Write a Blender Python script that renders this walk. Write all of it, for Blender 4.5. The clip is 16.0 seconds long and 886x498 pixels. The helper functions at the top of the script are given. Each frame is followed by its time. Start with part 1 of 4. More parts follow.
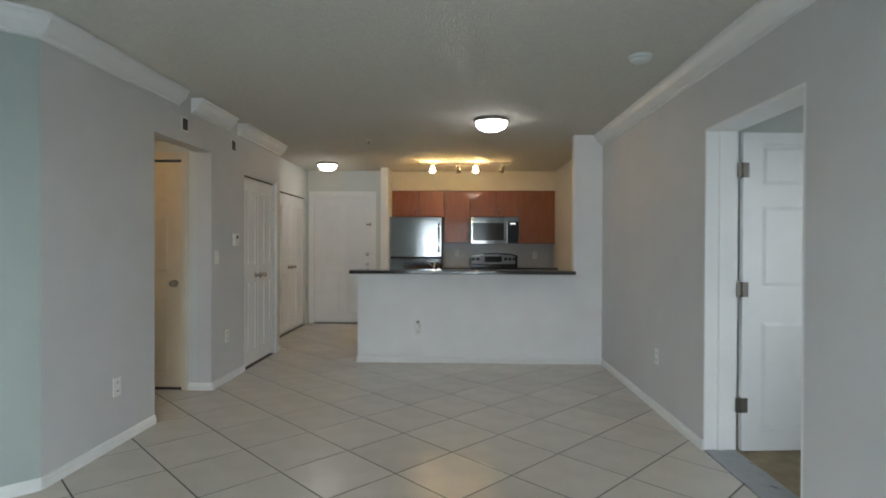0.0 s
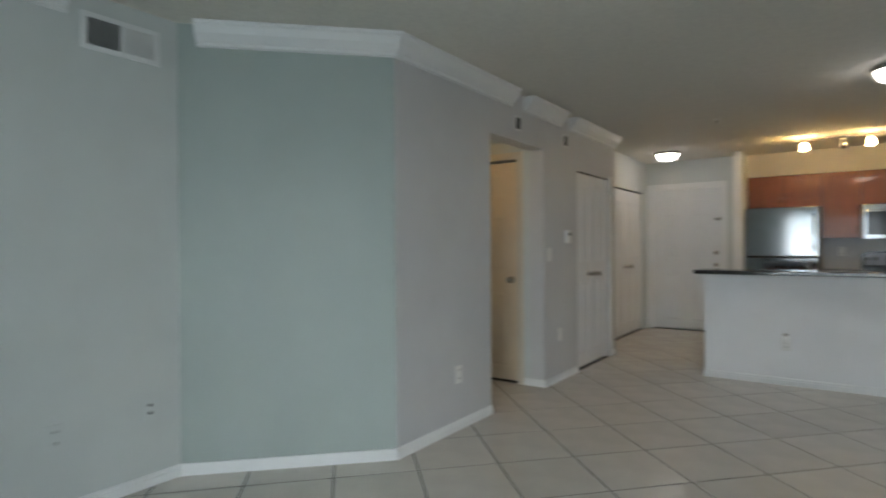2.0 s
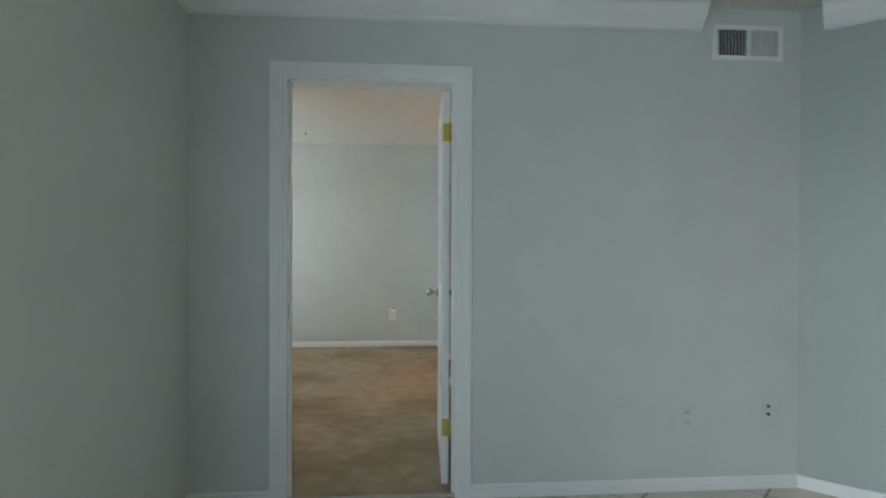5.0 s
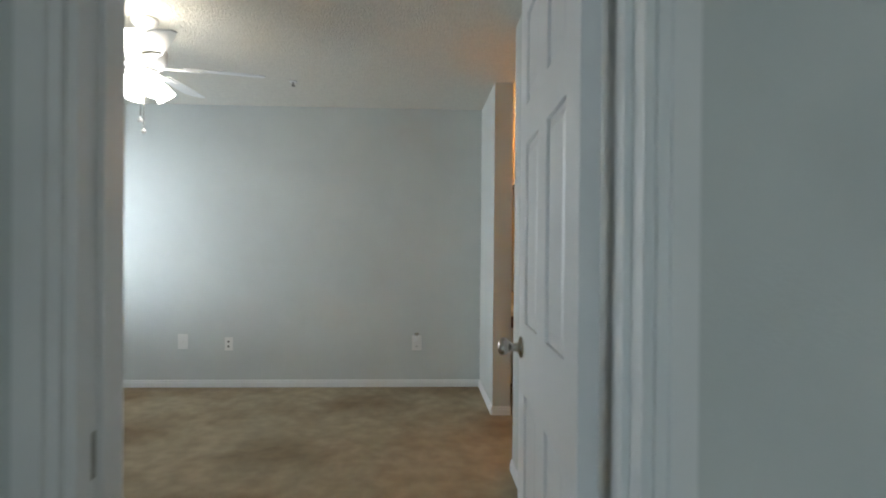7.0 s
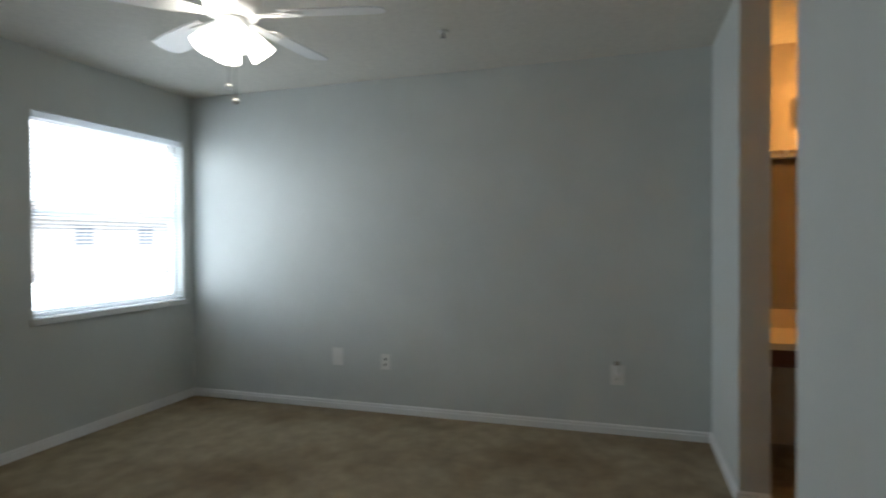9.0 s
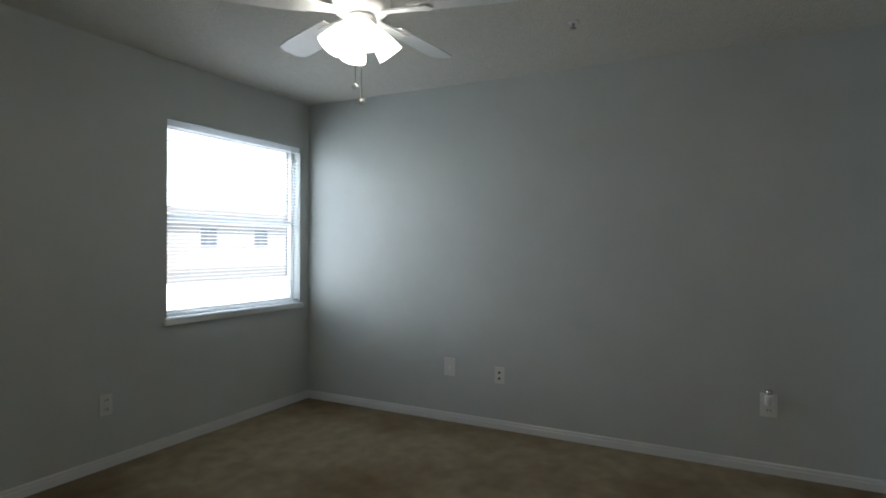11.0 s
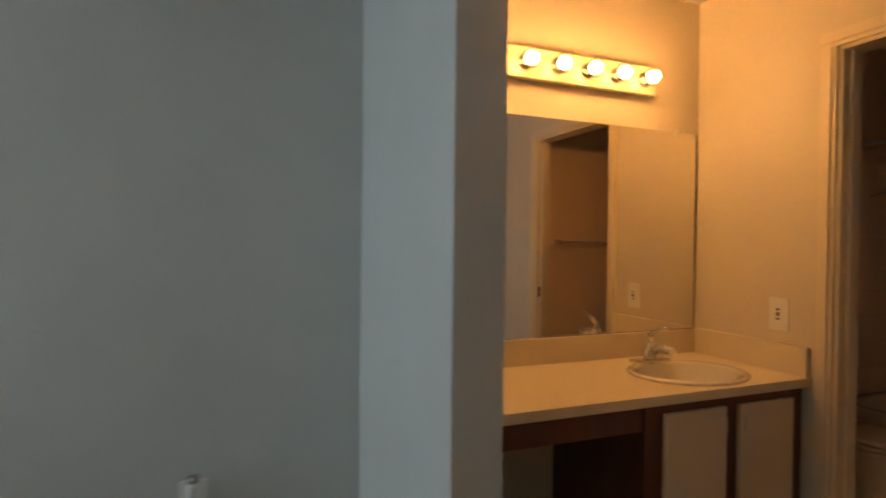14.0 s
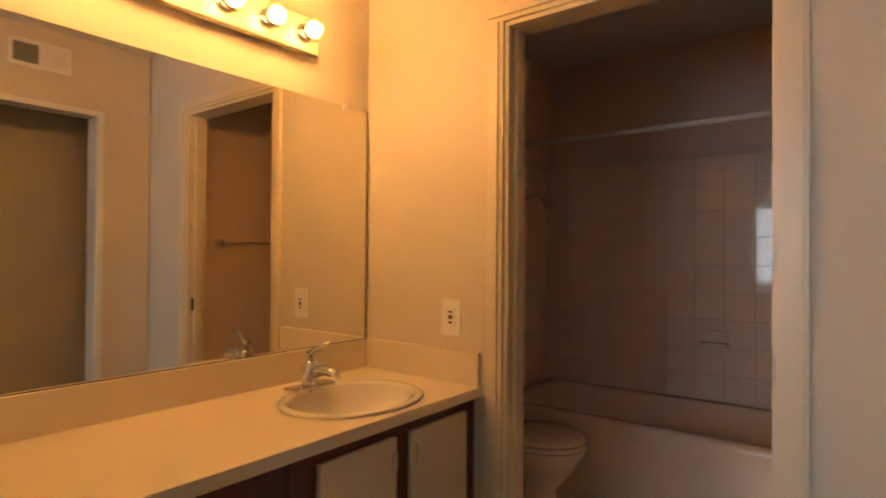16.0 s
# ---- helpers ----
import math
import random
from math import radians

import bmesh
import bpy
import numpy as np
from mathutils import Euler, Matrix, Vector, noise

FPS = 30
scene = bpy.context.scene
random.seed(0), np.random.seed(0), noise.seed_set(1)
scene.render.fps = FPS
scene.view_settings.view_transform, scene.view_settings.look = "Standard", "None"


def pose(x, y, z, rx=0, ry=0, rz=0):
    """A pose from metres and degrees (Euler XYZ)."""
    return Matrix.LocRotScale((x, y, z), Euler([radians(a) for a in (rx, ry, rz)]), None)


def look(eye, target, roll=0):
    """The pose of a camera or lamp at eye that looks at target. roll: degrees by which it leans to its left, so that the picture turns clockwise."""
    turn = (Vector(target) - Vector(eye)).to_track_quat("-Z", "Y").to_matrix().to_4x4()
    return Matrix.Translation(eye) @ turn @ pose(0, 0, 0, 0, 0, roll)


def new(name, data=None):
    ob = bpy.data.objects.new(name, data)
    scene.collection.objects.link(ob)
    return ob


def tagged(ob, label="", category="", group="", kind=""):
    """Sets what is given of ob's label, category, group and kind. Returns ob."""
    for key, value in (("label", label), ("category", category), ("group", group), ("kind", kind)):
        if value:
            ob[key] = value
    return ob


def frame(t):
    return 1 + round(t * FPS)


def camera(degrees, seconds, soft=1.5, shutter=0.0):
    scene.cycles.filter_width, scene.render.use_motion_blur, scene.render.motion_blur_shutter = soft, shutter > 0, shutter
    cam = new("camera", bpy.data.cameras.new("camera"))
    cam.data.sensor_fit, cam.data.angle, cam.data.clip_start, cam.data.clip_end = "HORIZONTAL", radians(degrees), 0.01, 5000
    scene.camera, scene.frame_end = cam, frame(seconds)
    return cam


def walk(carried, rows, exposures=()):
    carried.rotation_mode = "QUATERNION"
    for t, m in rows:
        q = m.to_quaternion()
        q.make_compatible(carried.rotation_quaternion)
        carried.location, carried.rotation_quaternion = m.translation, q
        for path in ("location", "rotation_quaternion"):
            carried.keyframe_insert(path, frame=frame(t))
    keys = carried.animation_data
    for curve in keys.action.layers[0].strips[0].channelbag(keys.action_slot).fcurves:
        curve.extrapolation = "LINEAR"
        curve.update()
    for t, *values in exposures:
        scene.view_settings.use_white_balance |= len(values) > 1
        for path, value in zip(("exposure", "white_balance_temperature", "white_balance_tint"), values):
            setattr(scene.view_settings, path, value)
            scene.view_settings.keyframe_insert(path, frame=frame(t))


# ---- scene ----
cam = camera(76.3, 16.0, soft=1.8, shutter=0.5)
PATH = [
    (0, (0.314, -0.121, 1.271), (0.253, 1.878, 1.255), 0.2),
    (0.5, (0.253, 0.094, 1.275), (0.174, 2.092, 1.255), 0.1),
    (1, (0.224, 0.237, 1.276), (0.013, 2.226, 1.251), 0.1),
    (1.5, (0.256, 0.29, 1.232), (-0.454, 2.159, 1.217), -0.3),
    (2, (0.258, 0.213, 1.225), (-0.896, 1.847, 1.217), -0.4),
    (2.5, (0.23, 0.059, 1.247), (-1.241, 1.414, 1.24), -0.3),
    (3, (0.297, -0.028, 1.261), (-1.388, 1.05, 1.247), -0.0),
    (3.5, (0.315, -0.042, 1.29), (-1.512, 0.77, 1.263), 0.2),
    (4, (0.299, -0.107, 1.28), (-1.63, 0.42, 1.257), 0.1),
    (4.5, (0.277, -0.164, 1.265), (-1.704, 0.115, 1.241), 0.2),
    (4.7, (0.227, -0.176, 1.245), (-1.762, 0.031, 1.224), 0.2),
    (6.8, (-1.68, -0.213, 1.23), (-3.678, -0.118, 1.222), 0.3),
    (7, (-1.848, -0.227, 1.227), (-3.846, -0.136, 1.221), 0.5),
    (7.5, (-2.304, -0.213, 1.226), (-4.304, -0.163, 1.221), 0.4),
    (8, (-2.635, -0.193, 1.198), (-4.635, -0.199, 1.202), 0.5),
    (8.5, (-2.917, -0.153, 1.26), (-4.9, -0.409, 1.23), -0.2),
    (9, (-3.005, -0.192, 1.26), (-4.91, -0.798, 1.231), -0.4),
    (9.2, (-2.997, -0.242, 1.275), (-4.862, -0.965, 1.241), -0.4),
    (11.5, (-3.301, -0.394, 1.275), (-5.074, -1.319, 1.264), 0.3),
    (12, (-3.60, -0.355, 1.252), (-5.484, -1.028, 1.253), 0.2),
    (12.5, (-3.936, -0.431, 1.235), (-5.912, -0.739, 1.218), -0.4),
    (13, (-4.239, -0.452, 1.218), (-6.235, -0.322, 1.214), -0.3),
    (13.5, (-4.554, -0.358, 1.211), (-6.487, 0.154, 1.2), 0.5),
    (14, (-4.786, -0.18, 1.241), (-6.634, 0.584, 1.22), 0.7),
    (14.5, (-4.966, -0.002, 1.21), (-6.654, 1.071, 1.218), 0.8),
    (15, (-5.109, 0.132, 1.215), (-6.603, 1.462, 1.228), 0.5),
    (15.5, (-5.167, 0.244, 1.209), (-6.521, 1.715, 1.223), 0.3),
    (16, (-5.176, 0.349, 1.192), (-6.397, 1.932, 1.212), 0.4),
]
walk(cam, [(t, look(eye, target, roll)) for t, eye, target, roll in PATH],
     exposures=((0, 1.38), (1.5, 1.3), (2.5, 1.17), (3.0, 1.25), (4.7, 1.28), (6.8, 1.0), (7.5, 0.9), (9, 0.08), (11.3, -0.45), (12.0, -0.7), (12.5, -0.78), (13.5, -0.1), (14.5, 0.35), (16, 0.65)))

# ---- world and daylight ----
world = bpy.data.worlds.new("world")
scene.world = world
world.use_nodes = True
wn = world.node_tree.nodes
sky = wn.new("ShaderNodeTexSky")
sky.sky_type = "NISHITA"
sky.sun_disc = False
sky.sun_elevation = radians(55)
sky.sun_rotation = radians(20)
wn["Background"].inputs["Strength"].default_value = 0.15
world.node_tree.links.new(sky.outputs[0], wn["Background"].inputs["Color"])
sun = new("sun", bpy.data.lights.new("sun", "SUN"))
sun.data.energy, sun.data.angle, sun.data.color = 5.0, radians(0.5), (1, 0.95, 0.88)
sun.matrix_world = look((5, 14, 21), (0, 0, 0))


def window_light(name, x, y, z, w, h, watts, target):
    lamp = new(name, bpy.data.lights.new(name, "AREA"))
    lamp.data.shape, lamp.data.size, lamp.data.size_y = "RECTANGLE", w, h
    lamp.data.energy, lamp.data.color = watts, (0.80, 0.91, 1.0)
    lamp.matrix_world = look((x, y, z), target)
    return lamp


patio = window_light("sky_light_patio", 0.10, -1.22, 1.05, 2.1, 1.9, 11.5, (0.10, 5, 1.0))
patio.data.color = (0.66, 0.88, 1.0)
window_light("sky_light_window", -6.13, -3.66, 1.41, 1.15, 1.15, 28, (-6.13, 5, 1.3))
# Lamp added at an unseen opening to brighten the second room.
window_light("added_light_second_room", 4.3, 1.0, 1.4, 1.0, 1.1, 5, (4.3, 5, 1.2))


# ---- materials ----
def mat(name, col, rough=0.5, metal=0.0, var=0.06, scale=3.0, bump=0.0, bscale=90.0, detail=3.0, random_piece=0.0, stain=None, coat=0.0):
    m = bpy.data.materials.new(name)
    m.use_nodes = True
    n, l = m.node_tree.nodes, m.node_tree.links
    b = n["Principled BSDF"]
    b.inputs["Roughness"].default_value = rough
    b.inputs["Metallic"].default_value = metal
    b.inputs["Coat Weight"].default_value = coat
    tc = n.new("ShaderNodeTexCoord")
    big = n.new("ShaderNodeTexNoise")
    big.inputs["Scale"].default_value = scale
    big.inputs["Detail"].default_value = detail
    l.new(tc.outputs["Object"], big.inputs["Vector"])
    ramp = n.new("ShaderNodeMapRange")
    ramp.inputs["From Min"].default_value, ramp.inputs["From Max"].default_value = 0.3, 0.7
    ramp.inputs["To Min"].default_value, ramp.inputs["To Max"].default_value = 1 - var, 1 + var
    l.new(big.outputs["Fac"], ramp.inputs["Value"])
    mul = n.new("ShaderNodeVectorMath")
    mul.operation = "SCALE"
    rgb = n.new("ShaderNodeRGB")
    rgb.outputs[0].default_value = (*col, 1)
    src = rgb.outputs[0]
    if stain:
        sn = n.new("ShaderNodeTexNoise")
        sn.inputs["Scale"].default_value, sn.inputs["Detail"].default_value = 1.1, 6
        sr = n.new("ShaderNodeMapRange")
        sr.inputs["From Min"].default_value, sr.inputs["From Max"].default_value = 0.46, 0.66
        mx = n.new("ShaderNodeMix")
        mx.data_type = "RGBA"
        l.new(tc.outputs["Object"], sn.inputs["Vector"])
        l.new(sn.outputs["Fac"], sr.inputs["Value"])
        l.new(sr.outputs[0], mx.inputs[0])
        l.new(src, mx.inputs[6])
        mx.inputs[7].default_value = (*stain, 1)
        src = mx.outputs[2]
    l.new(src, mul.inputs[0])
    if random_piece:
        info = n.new("ShaderNodeObjectInfo")
        rr = n.new("ShaderNodeMapRange")
        rr.inputs["To Min"].default_value, rr.inputs["To Max"].default_value = 1 - random_piece, 1 + random_piece
        l.new(info.outputs["Random"], rr.inputs["Value"])
        mm = n.new("ShaderNodeMath")
        mm.operation = "MULTIPLY"
        l.new(ramp.outputs[0], mm.inputs[0])
        l.new(rr.outputs[0], mm.inputs[1])
        l.new(mm.outputs[0], mul.inputs["Scale"])
    else:
        l.new(ramp.outputs[0], mul.inputs["Scale"])
    l.new(mul.outputs[0], b.inputs["Base Color"])
    rv = n.new("ShaderNodeMapRange")
    rv.inputs["To Min"].default_value, rv.inputs["To Max"].default_value = max(0.02, rough - 0.08), min(1, rough + 0.08)
    l.new(big.outputs["Fac"], rv.inputs["Value"])
    l.new(rv.outputs[0], b.inputs["Roughness"])
    if bump:
        fine = n.new("ShaderNodeTexNoise")
        fine.inputs["Scale"].default_value, fine.inputs["Detail"].default_value = bscale, 4
        l.new(tc.outputs["Object"], fine.inputs["Vector"])
        bp = n.new("ShaderNodeBump")
        bp.inputs["Strength"].default_value, bp.inputs["Distance"].default_value = bump, 0.01
        l.new(fine.outputs["Fac"], bp.inputs["Height"])
        l.new(bp.outputs[0], b.inputs["Normal"])
    return m


def glow(name, col, strength):
    m = bpy.data.materials.new(name)
    m.use_nodes = True
    b = m.node_tree.nodes["Principled BSDF"]
    b.inputs["Base Color"].default_value = (0.9, 0.88, 0.82, 1)
    b.inputs["Emission Color"].default_value = (*col, 1)
    b.inputs["Emission Strength"].default_value = strength
    return m


def wood(name, dark, light, along=(1, 1, 0.08)):
    m = mat(name, light, 0.35, coat=0.3)
    n, l = m.node_tree.nodes, m.node_tree.links
    tc = n.new("ShaderNodeTexCoord")
    mp = n.new("ShaderNodeMapping")
    mp.inputs["Scale"].default_value = along
    g = n.new("ShaderNodeTexNoise")
    g.inputs["Scale"].default_value, g.inputs["Detail"].default_value, g.inputs["Distortion"].default_value = 40, 5, 0.6
    mx = n.new("ShaderNodeMix")
    mx.data_type = "RGBA"
    mx.inputs[6].default_value, mx.inputs[7].default_value = (*dark, 1), (*light, 1)
    l.new(tc.outputs["Object"], mp.inputs["Vector"])
    l.new(mp.outputs[0], g.inputs["Vector"])
    l.new(g.outputs["Fac"], mx.inputs[0])
    l.new(mx.outputs[2], n["Principled BSDF"].inputs["Base Color"])
    return m


PAINT = mat("wall_paint", (0.59, 0.62, 0.608), 0.55, var=0.03, bump=0.10, bscale=140)
# Sage tint taken darker than the other walls to paint in its shade.
SAGE_SHADED = mat("sage_wall_paint_shaded", (0.375, 0.43, 0.41), 0.55, var=0.03, bump=0.10, bscale=140)
LILAC = mat("pale_lilac_grey_wall_paint", (0.575, 0.58, 0.588), 0.55, var=0.03, bump=0.10, bscale=140)
PAINT_WHITE = mat("white_wall_paint", (0.82, 0.83, 0.84), 0.5, var=0.03, bump=0.10, bscale=140)
BEIGE = mat("cream_wall_paint", (0.66, 0.60, 0.50), 0.55, var=0.03, bump=0.1, bscale=140)
CEIL = mat("textured_ceiling", (0.68, 0.66, 0.60), 0.9, var=0.05, scale=40, bump=0.9, bscale=75)
TRIM = mat("white_trim_paint", (0.78, 0.79, 0.79), 0.35, var=0.03)
DOORW = mat("white_door_paint", (0.76, 0.77, 0.78), 0.38, var=0.03, bump=0.05, bscale=200)
# The hall door's colour carries the warm light of the recess.
DOOR_WARM = mat("door_paint_warm_lit", (0.74, 0.62, 0.46), 0.4, var=0.04)
TILE = mat("cream_floor_tile", (0.60, 0.56, 0.50), 0.22, var=0.05, scale=5, bump=0.03, bscale=30, random_piece=0.04)
GROUT = mat("dark_grout", (0.055, 0.05, 0.045), 0.9)
CARPET = mat("worn_beige_carpet", (0.40, 0.32, 0.205), 0.97, var=0.16, scale=9, bump=1.0, bscale=260, detail=6, stain=(0.25, 0.175, 0.095))
MARBLE = mat("grey_threshold_stone", (0.30, 0.31, 0.33), 0.3, var=0.12, scale=14)
STEEL = mat("stainless_steel", (0.34, 0.35, 0.36), 0.10, 1.0, var=0.05, scale=8)
NICKEL = mat("brushed_nickel", (0.50, 0.47, 0.43), 0.25, 1.0)
CHROME = mat("chrome", (0.75, 0.75, 0.76), 0.08, 1.0, var=0.02)
BRASS = mat("aged_brass", (0.55, 0.46, 0.14), 0.3, 1.0)
HINGE = mat("dark_hinge_metal", (0.16, 0.145, 0.13), 0.4, 0.8)
PANE = mat("hazy_far_glass", (0.36, 0.41, 0.47), 0.2)
BLACK = mat("black_glass", (0.015, 0.015, 0.017), 0.1)
# Near-black colour stands in for shade inside closets and vents.
DARKM = mat("unlit_hollow_dark", (0.03, 0.028, 0.026), 0.8)
GRANITE = mat("dark_granite", (0.035, 0.032, 0.03), 0.12, var=0.5, scale=160, coat=0.3)
CHERRY = wood("cherry_wood", (0.16, 0.040, 0.013), (0.34, 0.110, 0.033))
MAHOG = wood("dark_red_wood", (0.07, 0.018, 0.010), (0.14, 0.036, 0.018))
LAMIN = mat("cream_laminate", (0.72, 0.64, 0.50), 0.35, var=0.02)
CERAM = mat("white_ceramic", (0.78, 0.74, 0.66), 0.1, var=0.02, coat=0.3)
# Warm bounce light is put into these bathroom tile, grout, paint and enamel colours.
BTILE = mat("glossy_bath_tile_warm_lit", (0.82, 0.66, 0.55), 0.05, var=0.03, random_piece=0.03)
BGROUT = mat("bath_grout_warm_lit", (0.70, 0.56, 0.47), 0.8)
BATHP = mat("bathroom_paint_warm_lit", (0.78, 0.60, 0.48), 0.5, var=0.03, bump=0.1, bscale=140)
WARM_ENAMEL = mat("enamel_warm_lit", (0.82, 0.68, 0.56), 0.12, var=0.02, coat=0.3)
PLAST = mat("white_plastic", (0.78, 0.78, 0.76), 0.35, var=0.02)
SLOT = mat("dark_slot", (0.05, 0.05, 0.05), 0.6)
BULB = glow("warm_bulb", (1.0, 0.45, 0.12), 100)
DOME = glow("lit_glass_dome", (1.0, 0.94, 0.90), 6.0)
SPOT = glow("lit_spot", (1.0, 0.66, 0.26), 56)
SHADE = glow("lit_frosted_shade", (1.0, 0.95, 0.85), 9)
SLAT = mat("white_blind_slat", (0.85, 0.86, 0.86), 0.4)
tn, tk = SLAT.node_tree.nodes, SLAT.node_tree.links
trans, mixed = tn.new("ShaderNodeBsdfTranslucent"), tn.new("ShaderNodeMixShader")
trans.inputs["Color"].default_value = (0.9, 0.92, 0.95, 1)
mixed.inputs[0].default_value = 0.5
tk.new(tn["Principled BSDF"].outputs[0], mixed.inputs[1])
tk.new(trans.outputs[0], mixed.inputs[2])
tk.new(mixed.outputs[0], tn["Material Output"].inputs["Surface"])
CONC = mat("pale_concrete", (0.72, 0.71, 0.69), 0.9, var=0.12, scale=2, bump=0.2)
STUCCO = mat("pale_stucco", (0.86, 0.85, 0.83), 0.9, var=0.05, bump=0.3)
GRASS = mat("lawn", (0.07, 0.11, 0.035), 0.95, var=0.3, scale=4)
ROOF = mat("pale_roof_shingle", (0.66, 0.65, 0.63), 0.9, var=0.2, scale=12)
MIRROR = mat("mirror_silver", (0.82, 0.80, 0.72), 0.0, 1.0, var=0.0)
MIRROR.node_tree.nodes["Principled BSDF"].inputs["Roughness"].default_value = 0.0
for lk in list(MIRROR.node_tree.links):
    if lk.to_socket.name == "Roughness":
        MIRROR.node_tree.links.remove(lk)
GLASS = bpy.data.materials.new("clear_glass")
GLASS.use_nodes = True
gb = GLASS.node_tree.nodes["Principled BSDF"]
gb.inputs["Transmission Weight"].default_value, gb.inputs["Roughness"].default_value, gb.inputs["IOR"].default_value = 1.0, 0.0, 1.1

GLOBE = bpy.data.materials.new("clear_globe_glass")
GLOBE.use_nodes = True
gb = GLOBE.node_tree.nodes["Principled BSDF"]
gb.inputs["Base Color"].default_value = (1.0, 0.93, 0.75, 1)
gb.inputs["Transmission Weight"].default_value, gb.inputs["Roughness"].default_value, gb.inputs["IOR"].default_value = 1.0, 0.12, 1.15

# ---- mesh helpers ----
def bm_box(bm, lo, hi, bevel=0.0):
    r = bmesh.ops.create_cube(bm, size=1)
    c = [(a + b) / 2 for a, b in zip(lo, hi)]
    s = [abs(b - a) for a, b in zip(lo, hi)]
    bmesh.ops.transform(bm, matrix=Matrix.Translation(c) @ Matrix.Diagonal((*s, 1)), verts=r["verts"])
    if bevel:
        es = list({e for v in r["verts"] for e in v.link_edges})
        bmesh.ops.bevel(bm, geom=es, offset=bevel, segments=2, profile=0.6, affect="EDGES")
    return bm


def boxes(*items, bevel=0.0):
    bm = bmesh.new()
    for lo, hi in items:
        bm_box(bm, lo, hi, bevel)
    return bm


def lathe(profile, n=28, axis="z", at=(0, 0, 0), caps=True):
    """A turned shape: (radius, height) pairs swept round an axis."""
    bm = bmesh.new()
    rings = []
    for r, h in profile:
        ring = []
        for i in range(n):
            a = 2 * math.pi * i / n
            p = Vector((r * math.cos(a), r * math.sin(a), h))
            if axis == "x":
                p = Vector((p.z, p.x, p.y))
            if axis == "y":
                p = Vector((p.x, p.z, p.y))
            ring.append(bm.verts.new(p + Vector(at)))
        rings.append(ring)
    for a, b in zip(rings, rings[1:]):
        for i in range(n):
            bm.faces.new((a[i], a[(i + 1) % n], b[(i + 1) % n], b[i]))
    for ring in (rings[0], rings[-1]) if caps else ():
        bm.faces.new(ring)
    bmesh.ops.recalc_face_normals(bm, faces=bm.faces)
    for f in bm.faces:
        f.smooth = len(f.verts) == 4
    return bm


def tube(points, r, n=10):
    """A round rod along a line of points."""
    bm = bmesh.new()
    pts = [Vector(p) for p in points]
    rings = []
    for i, p in enumerate(pts):
        d = (pts[min(i + 1, len(pts) - 1)] - pts[max(i - 1, 0)]).normalized()
        q = d.to_track_quat("Z", "Y")
        rr = r[i] if isinstance(r, (list, tuple)) else r
        rings.append([bm.verts.new(p + q @ Vector((rr * math.cos(2 * math.pi * k / n), rr * math.sin(2 * math.pi * k / n), 0))) for k in range(n)])
    for a, b in zip(rings, rings[1:]):
        for k in range(n):
            bm.faces.new((a[k], a[(k + 1) % n], b[(k + 1) % n], b[k]))
    bm.faces.new(rings[0])
    bm.faces.new(rings[-1])
    bmesh.ops.recalc_face_normals(bm, faces=bm.faces)
    for f in bm.faces:
        f.smooth = len(f.verts) == 4
    return bm


def prism(outline, z0, z1, axis="z"):
    bm = bmesh.new()
    def put(p, h):
        return {"z": (p[0], p[1], h), "x": (h, p[0], p[1]), "y": (p[0], h, p[1])}[axis]
    a = [bm.verts.new(put(p, z0)) for p in outline]
    b = [bm.verts.new(put(p, z1)) for p in outline]
    bm.faces.new(a)
    bm.faces.new(b)
    for i in range(len(a)):
        j = (i + 1) % len(a)
        bm.faces.new((a[i], a[j], b[j], b[i]))
    bmesh.ops.recalc_face_normals(bm, faces=bm.faces)
    return bm


def merge(*bms):
    out = bmesh.new()
    for b in bms:
        me = bpy.data.meshes.new("tmp")
        b.to_mesh(me)
        out.from_mesh(me)
        bpy.data.meshes.remove(me)
        b.free()
    return out


def part(name, bm, material, parent=None, label=""):
    me = bpy.data.meshes.new(name)
    bm.to_mesh(me)
    bm.free()
    me.materials.append(material)
    ob = new(name, me)
    if parent:
        ob.parent = parent
    if label:
        ob["label"] = label
    return ob


def thing(name, m, label, category, group="", kind=""):
    ob = new(name)
    ob.empty_display_size = 0.1
    ob.matrix_world = m
    return tagged(ob, label, category, group, kind)


def solid(name, bm, material, label="", category="", group="", kind="structure"):
    return tagged(part(name, bm, material), label, category, group, kind)


def wall_run(name, axis, face, back, lo, hi, openings=(), material=None, z1=2.44, label="painted drywall wall"):
    """A wall of constant x or y between face and back, from lo to hi, with openings (a, b, bottom, top)."""
    items = []
    def add(a, b, z0, z):
        if b - a < 1e-4 or z - z0 < 1e-4:
            return
        items.append(((face, a, z0), (back, b, z)) if axis == "x" else ((a, face, z0), (b, back, z)))
    cur = lo
    for a, b, z0, z in sorted(openings):
        add(cur, a, 0, z1)
        add(a, b, 0, z0)
        add(a, b, z, z1)
        cur = b
    add(cur, hi, 0, z1)
    return solid(name, boxes(*items), material or PAINT, label, "wall")


def baseboard(axis, at, side, lo, hi, h=0.064, t=0.013, material=None):
    """A moulded skirting along a wall face; side is the way the face looks."""
    s = [(0, 0), (t, 0), (t, h * 0.62), (t * 0.72, h * 0.68), (t * 0.72, h * 0.86), (t * 0.3, h), (0, h)]
    if axis == "x":
        bm = prism([(at + side * p, q) for p, q in s], lo, hi, "y")
    else:
        bm = prism([(at + side * p, q) for p, q in s], lo, hi, "x")
    return solid("baseboard", bm, material or TRIM, "white painted skirting along the wall", "baseboard")


